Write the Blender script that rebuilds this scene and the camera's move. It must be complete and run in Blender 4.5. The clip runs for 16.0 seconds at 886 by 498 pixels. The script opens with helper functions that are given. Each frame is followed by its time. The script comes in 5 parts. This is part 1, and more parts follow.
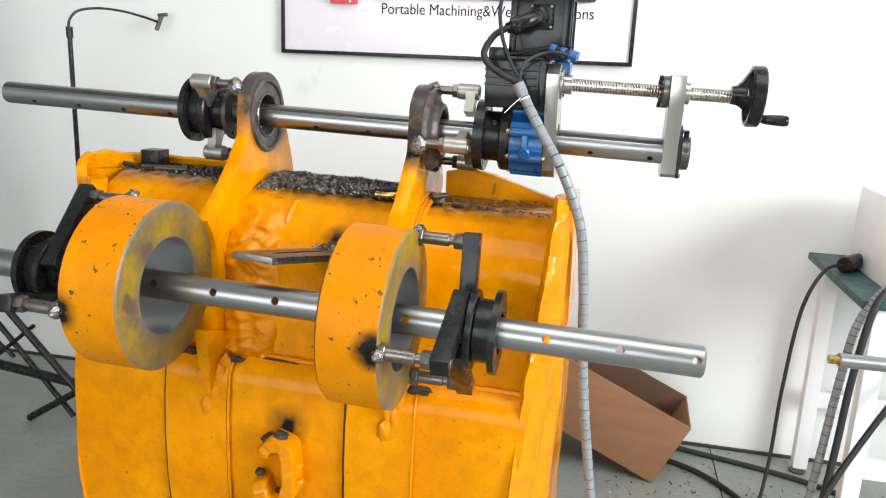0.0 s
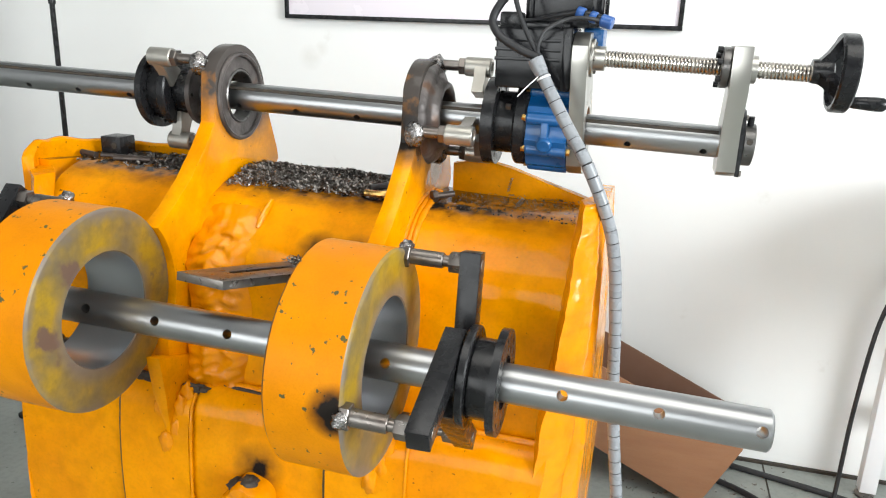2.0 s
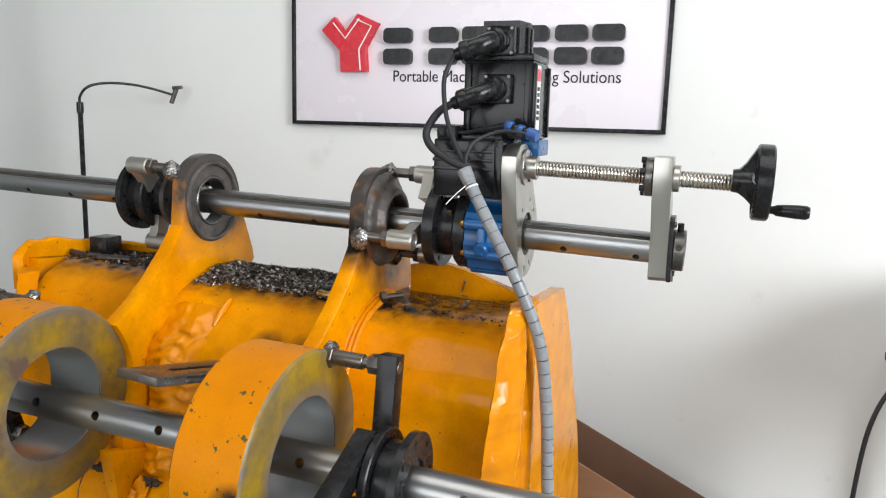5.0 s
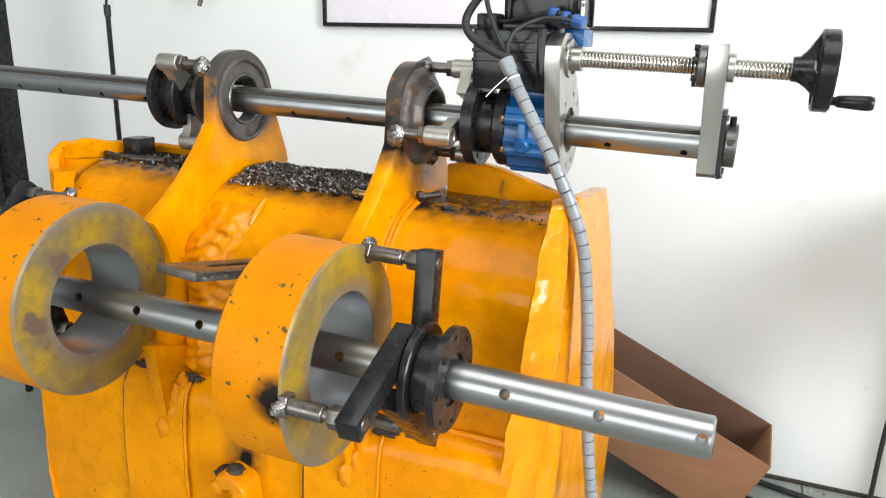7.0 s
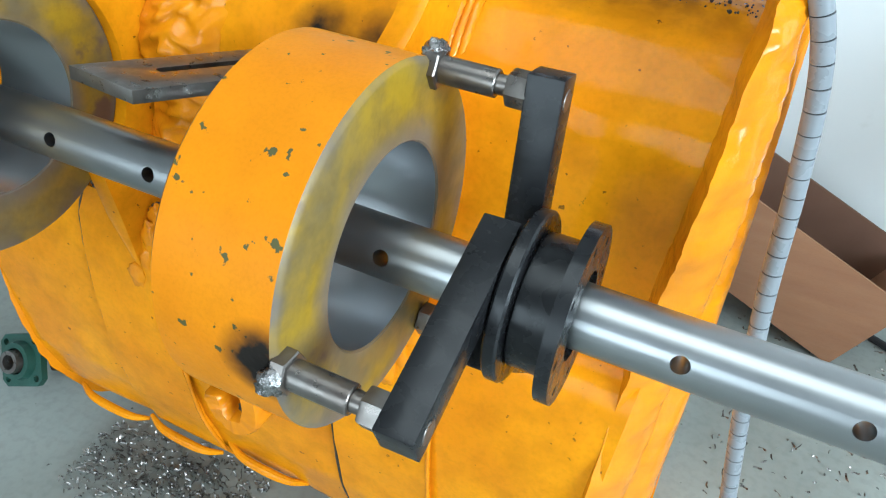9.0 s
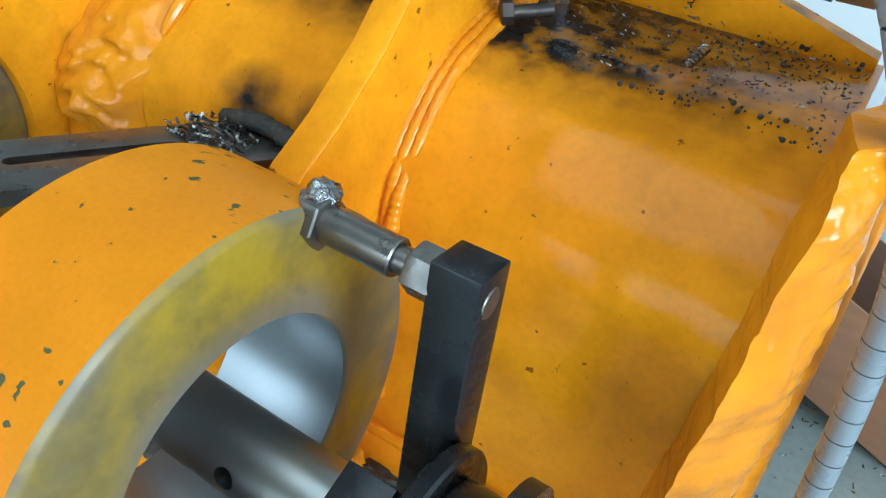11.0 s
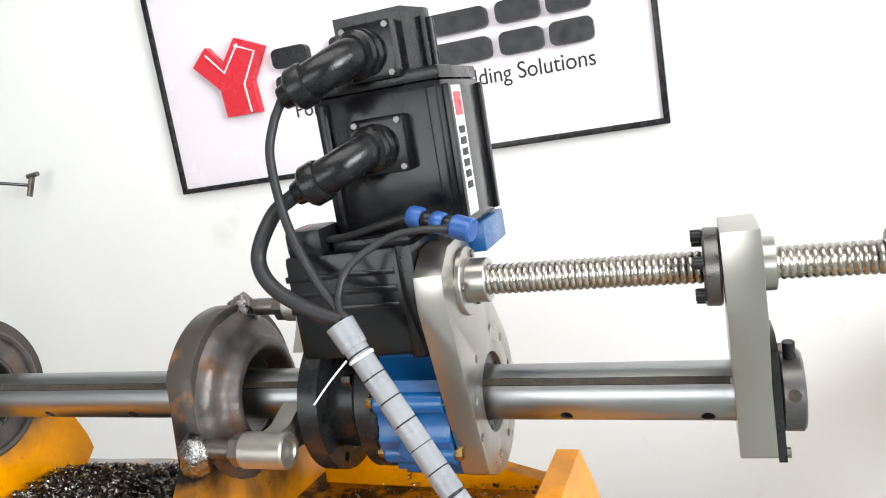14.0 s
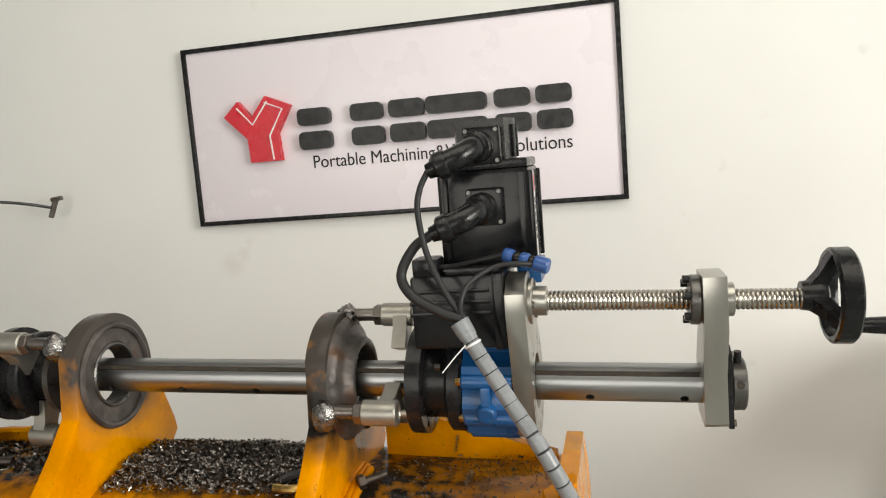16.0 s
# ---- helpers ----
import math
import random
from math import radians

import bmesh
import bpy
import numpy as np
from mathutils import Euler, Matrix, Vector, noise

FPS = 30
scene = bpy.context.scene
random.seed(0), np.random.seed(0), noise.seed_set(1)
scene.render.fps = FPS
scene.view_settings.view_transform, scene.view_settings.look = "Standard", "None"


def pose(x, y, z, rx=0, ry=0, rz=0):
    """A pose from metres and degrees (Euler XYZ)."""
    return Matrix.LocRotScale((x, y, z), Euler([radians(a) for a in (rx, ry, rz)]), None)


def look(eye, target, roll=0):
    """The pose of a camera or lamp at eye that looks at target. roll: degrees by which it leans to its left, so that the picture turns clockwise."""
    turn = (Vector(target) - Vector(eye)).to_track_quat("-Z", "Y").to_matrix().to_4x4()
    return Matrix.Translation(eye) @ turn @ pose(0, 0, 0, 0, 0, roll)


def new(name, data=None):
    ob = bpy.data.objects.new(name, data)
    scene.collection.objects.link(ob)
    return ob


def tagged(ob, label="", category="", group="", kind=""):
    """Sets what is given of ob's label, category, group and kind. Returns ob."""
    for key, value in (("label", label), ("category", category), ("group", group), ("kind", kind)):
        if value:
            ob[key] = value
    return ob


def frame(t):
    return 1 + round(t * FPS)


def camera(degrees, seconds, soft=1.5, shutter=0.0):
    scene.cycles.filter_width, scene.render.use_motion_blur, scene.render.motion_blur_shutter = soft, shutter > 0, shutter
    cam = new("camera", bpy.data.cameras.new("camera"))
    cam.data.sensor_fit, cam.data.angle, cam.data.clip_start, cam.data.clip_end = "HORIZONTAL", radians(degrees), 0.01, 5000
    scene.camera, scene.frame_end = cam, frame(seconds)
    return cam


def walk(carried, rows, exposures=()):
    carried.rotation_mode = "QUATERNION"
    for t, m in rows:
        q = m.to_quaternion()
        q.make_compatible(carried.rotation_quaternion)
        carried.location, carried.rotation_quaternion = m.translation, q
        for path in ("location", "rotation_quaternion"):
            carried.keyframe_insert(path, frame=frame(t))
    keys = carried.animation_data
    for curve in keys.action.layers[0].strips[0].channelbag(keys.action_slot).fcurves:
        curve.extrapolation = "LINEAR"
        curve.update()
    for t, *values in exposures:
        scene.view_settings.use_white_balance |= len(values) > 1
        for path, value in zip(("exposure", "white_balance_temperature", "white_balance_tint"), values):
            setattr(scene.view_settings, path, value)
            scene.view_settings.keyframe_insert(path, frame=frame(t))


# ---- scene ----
cam = camera(61.3, 16.0, soft=1.1)
PATH = [
    (0, (0.269, 0.104, 1.233), (-0.135, 2.007, 0.767), 2.5),
    (0.5, (0.212, 0.237, 1.227), (-0.178, 2.135, 0.731), 2.2),
    (1, (0.146, 0.346, 1.22), (-0.246, 2.236, 0.695), 2.0),
    (1.5, (0.156, 0.384, 1.23), (-0.238, 2.263, 0.671), 1.9),
    (2, (0.274, 0.432, 1.253), (-0.231, 2.283, 0.689), 2.0),
    (2.5, (0.382, 0.459, 1.263), (-0.244, 2.289, 0.752), 2.1),
    (3, (0.435, 0.456, 1.279), (-0.26, 2.282, 0.85), 2.0),
    (3.5, (0.467, 0.455, 1.288), (-0.241, 2.291, 0.929), 2.0),
    (3.7, (0.471, 0.456, 1.291), (-0.231, 2.298, 0.955), 2.0),
    (5.8, (0.485, 0.464, 1.28), (-0.174, 2.322, 0.945), 1.5),
    (6, (0.481, 0.467, 1.269), (-0.188, 2.318, 0.915), 1.4),
    (6.5, (0.465, 0.47, 1.253), (-0.227, 2.294, 0.813), 1.3),
    (7, (0.461, 0.477, 1.246), (-0.257, 2.262, 0.698), 1.2),
    (7.5, (0.447, 0.494, 1.229), (-0.291, 2.229, 0.559), 1.3),
    (8, (0.378, 0.596, 1.2), (-0.327, 2.251, 0.328), 1.6),
    (8.2, (0.328, 0.677, 1.194), (-0.347, 2.299, 0.238), 1.8),
    (10.3, (0.147, 1.156, 1.152), (-0.575, 2.458, -0.184), 6.1),
    (10.5, (0.155, 1.182, 1.156), (-0.593, 2.476, -0.172), 5.8),
    (11, (0.18, 1.217, 1.182), (-0.634, 2.563, -0.054), 3.7),
    (11.5, (0.221, 1.223, 1.226), (-0.627, 2.683, 0.155), 1.3),
    (12, (0.256, 1.213, 1.264), (-0.585, 2.785, 0.357), -0.7),
    (12.5, (0.288, 1.195, 1.289), (-0.524, 2.87, 0.558), -2.4),
    (13, (0.33, 1.185, 1.321), (-0.443, 2.937, 0.745), -4.4),
    (13.5, (0.365, 1.166, 1.346), (-0.352, 2.983, 0.915), -6.6),
    (14, (0.376, 1.139, 1.368), (-0.285, 2.996, 1.026), -9.4),
    (14.5, (0.4, 1.107, 1.412), (-0.177, 2.99, 1.065), -10.7),
    (15, (0.372, 1.035, 1.425), (-0.114, 2.948, 1.101), -9.9),
    (15.5, (0.315, 0.893, 1.427), (-0.12, 2.825, 1.15), -7.4),
    (16, (0.276, 0.757, 1.419), (-0.167, 2.693, 1.187), -4.6),
]
EXPOSURES = [(0.0, -0.14, 6500, 8), (1.8, -0.1, 6500, 8), (3.0, -0.03, 6500, 8), (3.7, -0.1, 6500, 9), (5.8, -0.72, 6500, 10), (6.1, -0.58, 6500, 10), (6.6, -0.2, 6500, 9), (7.4, -0.1, 6400, 6), (8.2, 0.0, 6000, 2), (10.3, -0.28, 4900, -8), (11.3, -0.28, 4950, -9), (12.0, -0.16, 5700, 1), (12.8, 0.0, 6250, 4), (13.6, 0.0, 6500, 10), (14.5, -0.30, 6800, 10), (15.2, -0.80, 7350, 10), (16.0, -0.80, 7350, 9)]
walk(cam, [(t, look(eye, target, roll)) for t, eye, target, roll in PATH], EXPOSURES)

# ---- light ----
world = bpy.data.worlds.new("sky")
world.use_nodes = True
scene.world = world
sky = world.node_tree.nodes.new("ShaderNodeTexSky")
sky.sky_type, sky.sun_disc = "NISHITA", False
sky.sun_elevation, sky.sun_rotation = radians(50), radians(140)
world.node_tree.links.new(sky.outputs[0], world.node_tree.nodes["Background"].inputs[0])
world.node_tree.nodes["Background"].inputs[1].default_value = 0.1


def window_light(name, eye, target, w, h, watts, tint):
    lamp = bpy.data.lights.new(name, "AREA")
    lamp.shape, lamp.size, lamp.size_y, lamp.energy, lamp.color = "RECTANGLE", w, h, watts, tint
    ob = new(name, lamp)
    ob.matrix_basis = look(eye, target)
    return ob


window_light("daylight_right", (4.3, 0.0, 2.0), (0, 1.8, 0.9), 2.8, 2.0, 500, (0.93, 0.97, 1.0))
window_light("daylight_back", (-1.1, -3.15, 1.6), (-0.7, 1.8, 0.8), 4.4, 2.4, 165, (0.95, 0.98, 1.0))
# added overhead fill without a fitting, lifts the general brightness
window_light("ceiling_fill_light", (0.3, 0.9, 3.32), (0.3, 1.0, 0.0), 2.4, 1.6, 52, (1.0, 0.98, 0.94))


# ---- materials ----
def material(name, colour, rough=0.5, metal=0.0, second=None, scale=8.0, amount=0.5, fine=0.0, fine_scale=120.0,
             bump=0.0, bump_scale=60.0, third=None, third_scale=20.0, third_at=0.62, third_soft=0.06, coat=0.0, rough_var=0.1,
             stretch=None, spec=0.5, mottle=0.0):
    """Principled material: base colour mixed with a second one by broad noise, fine grain, spots of a third, bump."""
    mat = bpy.data.materials.new(name)
    mat.use_nodes = True
    nt = mat.node_tree
    n, link = nt.nodes, nt.links.new
    bsdf = n["Principled BSDF"]
    bsdf.inputs["Metallic"].default_value = metal
    bsdf.inputs["Roughness"].default_value = rough
    bsdf.inputs["Coat Weight"].default_value = coat
    bsdf.inputs["Coat Roughness"].default_value = 0.12
    geo = n.new("ShaderNodeNewGeometry")
    src = geo.outputs["Position"]
    if stretch:
        mp = n.new("ShaderNodeMapping")
        mp.inputs["Scale"].default_value = stretch
        link(src, mp.inputs["Vector"])
        src = mp.outputs["Vector"]

    def noise_at(sc, detail=5.0):
        t = n.new("ShaderNodeTexNoise")
        t.inputs["Scale"].default_value, t.inputs["Detail"].default_value = sc, detail
        link(src, t.inputs["Vector"])
        return t.outputs["Fac"]

    def ramp(fac, a, b):
        r = n.new("ShaderNodeMapRange")
        r.inputs["From Min"].default_value, r.inputs["From Max"].default_value = a, b
        link(fac, r.inputs["Value"])
        return r.outputs["Result"]

    def mix(fac, a, b):
        m = n.new("ShaderNodeMix")
        m.data_type = "RGBA"
        if isinstance(fac, float):
            m.inputs[0].default_value = fac
        else:
            link(fac, m.inputs[0])
        for sock, v in ((m.inputs[6], a), (m.inputs[7], b)):
            if isinstance(v, tuple):
                sock.default_value = (*v, 1)
            else:
                link(v, sock)
        return m.outputs[2]

    second = second or tuple(c * 0.75 for c in colour)
    col = mix(ramp(noise_at(scale), 0.5 - 0.25 / max(amount, 0.05) * 0.5, 0.5 + 0.25 / max(amount, 0.05) * 0.5), colour, second)
    if mottle:
        f = n.new("ShaderNodeMath")
        f.operation = "MULTIPLY"
        link(ramp(noise_at(scale * 4.5, 8.0), 0.44, 0.66), f.inputs[0])
        f.inputs[1].default_value = mottle
        col = mix(f.outputs[0], col, tuple(c * 0.62 for c in second))
    if fine:
        f = n.new("ShaderNodeMath")
        f.operation = "MULTIPLY"
        link(ramp(noise_at(fine_scale, 3.0), 0.45, 0.75), f.inputs[0])
        f.inputs[1].default_value = fine
        col = mix(f.outputs[0], col, tuple(c * 0.35 for c in colour))
    if third:
        col = mix(ramp(noise_at(third_scale), third_at, third_at + third_soft), col, third)
    link(col, bsdf.inputs["Base Color"])
    rr = n.new("ShaderNodeMapRange")
    rr.inputs["To Min"].default_value, rr.inputs["To Max"].default_value = max(0.02, rough - rough_var), min(1, rough + rough_var)
    link(ramp(noise_at(scale * 2.3), 0.3, 0.7), rr.inputs["Value"])
    link(rr.outputs["Result"], bsdf.inputs["Roughness"])
    if bump:
        b = n.new("ShaderNodeBump")
        b.inputs["Strength"].default_value, b.inputs["Distance"].default_value = bump, 0.004
        link(noise_at(bump_scale, 6.0), b.inputs["Height"])
        link(b.outputs["Normal"], bsdf.inputs["Normal"])
    bsdf.inputs["Specular IOR Level"].default_value = spec
    return mat


def scorch(mat, spots, colour=(0.015, 0.012, 0.010), grime=False):
    """Burnt or greasy patches: centre, reach; noise frays their edge."""
    nt = mat.node_tree
    n, link = nt.nodes, nt.links.new
    bsdf = n["Principled BSDF"]
    geo = n.new("ShaderNodeNewGeometry")
    nz = n.new("ShaderNodeTexNoise")
    nz.inputs["Scale"].default_value, nz.inputs["Detail"].default_value = 38, 7
    link(geo.outputs["Position"], nz.inputs["Vector"])

    def math_node(op, *values):
        m = n.new("ShaderNodeMath")
        m.operation = op
        for s, v in zip(m.inputs, values):
            if isinstance(v, (int, float)):
                s.default_value = v
            else:
                link(v, s)
        return m.outputs[0]

    total = None
    for centre, reach, power in spots:
        d = n.new("ShaderNodeVectorMath")
        d.operation = "DISTANCE"
        link(geo.outputs["Position"], d.inputs[0])
        d.inputs[1].default_value = centre
        k = n.new("ShaderNodeMapRange")
        k.inputs["From Min"].default_value, k.inputs["From Max"].default_value = reach, reach * 0.25
        link(d.outputs["Value"], k.inputs["Value"])
        k = math_node("MULTIPLY", math_node("MULTIPLY", k.outputs[0], math_node("MULTIPLY_ADD", nz.outputs["Fac"], 1.5, 0.25)), power)
        total = k if total is None else math_node("MAXIMUM", total, k)
    if grime:
        sep = n.new("ShaderNodeSeparateXYZ")
        link(geo.outputs["Position"], sep.inputs[0])
        yy = n.new("ShaderNodeMapRange")
        yy.inputs["From Min"].default_value, yy.inputs["From Max"].default_value = 1.712, 1.785
        link(sep.outputs["Y"], yy.inputs["Value"])
        zz = n.new("ShaderNodeMapRange")
        zz.inputs["From Min"].default_value, zz.inputs["From Max"].default_value = 0.965, 0.955
        link(sep.outputs["Z"], zz.inputs["Value"])
        sh = n.new("ShaderNodeMapRange")
        sh.inputs["From Min"].default_value, sh.inputs["From Max"].default_value = 0.40, 0.62
        link(nz.outputs["Fac"], sh.inputs["Value"])
        k = math_node("MULTIPLY", math_node("MULTIPLY", yy.outputs[0], zz.outputs[0]), math_node("ADD", math_node("MULTIPLY", sh.outputs[0], 0.5), 0.52))
        nrm = n.new("ShaderNodeSeparateXYZ")
        link(geo.outputs["Normal"], nrm.inputs[0])
        top = n.new("ShaderNodeMapRange")
        top.inputs["From Min"].default_value, top.inputs["From Max"].default_value = 0.75, 0.9
        link(nrm.outputs["Z"], top.inputs["Value"])
        near = n.new("ShaderNodeMapRange")
        near.inputs["From Min"].default_value, near.inputs["From Max"].default_value, near.inputs["To Min"].default_value, near.inputs["To Max"].default_value = 0.14, -0.08, 0.55, 1.25
        link(sep.outputs["X"], near.inputs["Value"])
        edge = n.new("ShaderNodeMapRange")
        edge.inputs["From Min"].default_value, edge.inputs["From Max"].default_value = 0.174, 0.168
        link(sep.outputs["X"], edge.inputs["Value"])
        k = math_node("MULTIPLY", math_node("MULTIPLY", math_node("MULTIPLY", k, top.outputs[0]), near.outputs[0]), edge.outputs[0])
        total = math_node("MAXIMUM", total, k)
    m = n.new("ShaderNodeMix")
    m.data_type = "RGBA"
    m.clamp_factor = True
    link(total, m.inputs[0])
    old = bsdf.inputs["Base Color"].links[0].from_socket
    link(old, m.inputs[6])
    m.inputs[7].default_value = (*colour, 1)
    link(m.outputs[2], bsdf.inputs["Base Color"])
    return mat


YELLOW = material("yellow_paint", (0.79, 0.305, 0.0003), 0.15, second=(0.68, 0.225, 0.0003), scale=5, amount=0.8, fine=0.16, fine_scale=150, spec=0.12, mottle=0.34,
                  bump=0.42, bump_scale=24, third=(0.20, 0.075, 0.006), third_scale=80, third_at=0.70, third_soft=0.02)
YELLOW_WELD = material("painted_weld", (0.74, 0.262, 0.0005), 0.15, second=(0.60, 0.19, 0.0005), scale=30, bump=0.6, bump_scale=45, spec=0.28)
YELLOW_RING = material("yellow_boss_paint", (0.72, 0.258, 0.0004), 0.42, second=(0.60, 0.192, 0.0008), scale=5, amount=0.7, spec=0.09, mottle=0.2, fine=0.14, fine_scale=300,
                       bump=0.10, bump_scale=110, third=(0.08, 0.075, 0.03), third_scale=70, third_at=0.655, third_soft=0.02)
scorch(YELLOW, [((-0.56, 1.865, 1.165), 0.17, 2.4), ((-0.145, 1.86, 1.135), 0.20, 1.7)], (0.060, 0.052, 0.047))
scorch(YELLOW, [((-0.16, 1.75, 1.06), 0.075, 1.1), ((-0.14, 1.86, 0.98), 0.09, 0.6), ((-0.30, 1.63, 0.868), 0.055, 1.3), ((-0.225, 1.63, 0.875), 0.055, 1.3),
                ((-0.28, 1.63, 0.82), 0.08, 0.8), ((-0.375, 1.55, 0.44), 0.06, 0.9)], grime=True)
scorch(YELLOW_RING, [((-0.085, 1.24, 0.766), 0.045, 1.4), ((-0.70, 1.24, 0.77), 0.05, 1.3), ((-0.69, 1.42, 0.93), 0.03, 1.0)])
RING_FACE = material("scraped_boss_face", (0.33, 0.205, 0.012), 0.42, second=(0.15, 0.115, 0.06), scale=11, amount=1.0, metal=0.1, spec=0.3, mottle=0.35,
                     third=(0.12, 0.075, 0.055), third_scale=12, third_at=0.60, third_soft=0.05, bump=0.05, fine=0.2)

def worn_rings(mat, centre, inner, outer, colour):
    """Bare grey bands along the inner and outer edge of a turned face."""
    nt = mat.node_tree
    n, link = nt.nodes, nt.links.new
    bsdf = n["Principled BSDF"]
    geo = n.new("ShaderNodeNewGeometry")
    flat = n.new("ShaderNodeVectorMath")
    flat.operation = "MULTIPLY"
    link(geo.outputs["Position"], flat.inputs[0])
    flat.inputs[1].default_value = (0, 1, 1)
    d = n.new("ShaderNodeVectorMath")
    d.operation = "DISTANCE"
    link(flat.outputs[0], d.inputs[0])
    d.inputs[1].default_value = (0, *centre)
    nz = n.new("ShaderNodeTexNoise")
    nz.inputs["Scale"].default_value, nz.inputs["Detail"].default_value = 22, 5
    link(geo.outputs["Position"], nz.inputs["Vector"])
    w = n.new("ShaderNodeMath")
    w.operation = "MULTIPLY_ADD"
    link(nz.outputs["Fac"], w.inputs[0])
    w.inputs[1].default_value = 0.05
    link(d.outputs["Value"], w.inputs[2])
    col = bsdf.inputs["Base Color"].links[0].from_socket
    for a, c in ((inner, inner - 0.022), (outer, outer + 0.022)):
        r = n.new("ShaderNodeMapRange")
        r.inputs["From Min"].default_value, r.inputs["From Max"].default_value, r.inputs["To Max"].default_value = a + 0.025, c + 0.025, 0.8
        link(w.outputs[0], r.inputs["Value"])
        m = n.new("ShaderNodeMix")
        m.data_type = "RGBA"
        link(r.outputs[0], m.inputs[0])
        link(col, m.inputs[6])
        m.inputs[7].default_value = (*colour, 1)
        col = m.outputs[2]
    link(col, bsdf.inputs["Base Color"])


worn_rings(RING_FACE, (1.41, 0.776), 0.118, 0.155, (0.15, 0.125, 0.11))
BORE = material("machined_bore", (0.38, 0.385, 0.39), 0.34, 0.95, second=(0.47, 0.48, 0.50), scale=5, amount=0.4, rough_var=0.04)
BAR = material("ground_steel_bar", (0.36, 0.365, 0.37), 0.33, 1.0, second=(0.31, 0.312, 0.315), scale=6, amount=0.3, rough_var=0.03)
THREAD = material("rolled_thread_steel", (0.46, 0.43, 0.39), 0.26, 1.0, second=(0.38, 0.35, 0.31), scale=30, rough_var=0.05)
DARK_STEEL = material("dark_turned_steel", (0.16, 0.155, 0.15), 0.34, 0.9, second=(0.12, 0.115, 0.11), scale=30)
STEEL = material("bare_steel", (0.22, 0.205, 0.19), 0.34, 0.9, second=(0.15, 0.125, 0.11), scale=40, bump=0.1)
BURNT = material("heat_blued_steel", (0.050, 0.043, 0.040), 0.44, 0.4, second=(0.115, 0.10, 0.094), scale=24, amount=0.9,
                 third=(0.10, 0.055, 0.035), third_scale=24, third_at=0.6, third_soft=0.14, bump=0.3, bump_scale=90)
# real soot and grease; also paints the shade in keyway and holes
SOOT_AND_SHADE = material("soot_grease_and_shade", (0.018, 0.016, 0.015), 0.7, second=(0.05, 0.035, 0.02), scale=60, bump=0.6, bump_scale=150)
WELD = material("bright_weld", (0.42, 0.41, 0.40), 0.25, 1.0, second=(0.10, 0.09, 0.09), scale=70, bump=0.8, bump_scale=140)
BLACK = material("black_oxide", (0.007, 0.007, 0.008), 0.27, 0.0, spec=0.26, second=(0.018, 0.018, 0.019), scale=20, bump=0.04, bump_scale=200)
BLACK_PAINT = material("black_motor_paint", (0.004, 0.004, 0.005), 0.2, spec=0.28, second=(0.008, 0.008, 0.009), scale=12, coat=0.1, bump=0.03, bump_scale=240)
PLASTIC = material("black_plastic", (0.005, 0.005, 0.006), 0.26, spec=0.32, second=(0.011, 0.011, 0.012), scale=30, bump=0.05, bump_scale=300)
RUBBER = material("black_rubber", (0.014, 0.0145, 0.016), 0.5, spec=0.35, second=(0.022, 0.022, 0.024), scale=40, bump=0.08, bump_scale=200)
BLUE = material("blue_enamel", (0.003, 0.078, 0.235), 0.34, second=(0.002, 0.060, 0.19), scale=14, coat=0.2, bump=0.15, bump_scale=120)
BLUE_PLASTIC = material("blue_plastic", (0.02, 0.085, 0.28), 0.34, second=(0.015, 0.065, 0.23), scale=30)
ALU = material("machined_aluminium", (0.40, 0.388, 0.36), 0.30, 0.95, second=(0.45, 0.435, 0.40), scale=9, amount=0.4, rough_var=0.03)
CAST_ALU = material("satin_aluminium", (0.40, 0.385, 0.35), 0.40, 0.8, second=(0.30, 0.285, 0.255), scale=25, bump=0.1)
HOSE = material("grey_spiral_wrap", (0.235, 0.245, 0.26), 0.3, second=(0.20, 0.21, 0.225), scale=20)
BRASS = material("brass", (0.55, 0.36, 0.12), 0.3, 1.0, second=(0.4, 0.25, 0.08), scale=40)
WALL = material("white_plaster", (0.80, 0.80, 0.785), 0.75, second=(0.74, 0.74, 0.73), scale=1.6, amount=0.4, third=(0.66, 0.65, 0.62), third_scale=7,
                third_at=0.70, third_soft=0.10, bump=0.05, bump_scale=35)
scorch(WALL, [((-0.935, 2.965, 1.14), 0.05, 0.25), ((-0.89, 2.965, 1.17), 0.03, 0.25)], (0.52, 0.50, 0.44))
# ceiling and walls out of view, kept grey so less light bounces
CEILING = material("unseen_ceiling_grey", (0.34, 0.34, 0.335), 0.8, second=(0.30, 0.30, 0.295), scale=2)
UNSEEN_WALL = material("unseen_wall_grey", (0.34, 0.34, 0.335), 0.8, second=(0.29, 0.29, 0.285), scale=2)
FLOOR = material("painted_concrete", (0.30, 0.32, 0.295), 0.40, second=(0.22, 0.235, 0.215), scale=2.4, amount=0.8, fine=0.25, fine_scale=55,
                 third=(0.06, 0.06, 0.055), third_scale=48, third_at=0.70, third_soft=0.02, bump=0.08, bump_scale=50)
PANEL = material("pale_sign_panel", (0.80, 0.745, 0.80), 0.3, second=(0.78, 0.72, 0.78), scale=2)
RED = material("red_acrylic", (0.62, 0.012, 0.03), 0.3, second=(0.55, 0.01, 0.025), scale=10)
WHITE = material("white_acrylic", (0.82, 0.81, 0.82), 0.4, second=(0.78, 0.77, 0.78), scale=8)
CARD = material("brown_cardboard", (0.30, 0.15, 0.075), 0.75, second=(0.25, 0.12, 0.06), scale=4, fine=0.12, fine_scale=90, stretch=(1, 1, 6), bump=0.1)
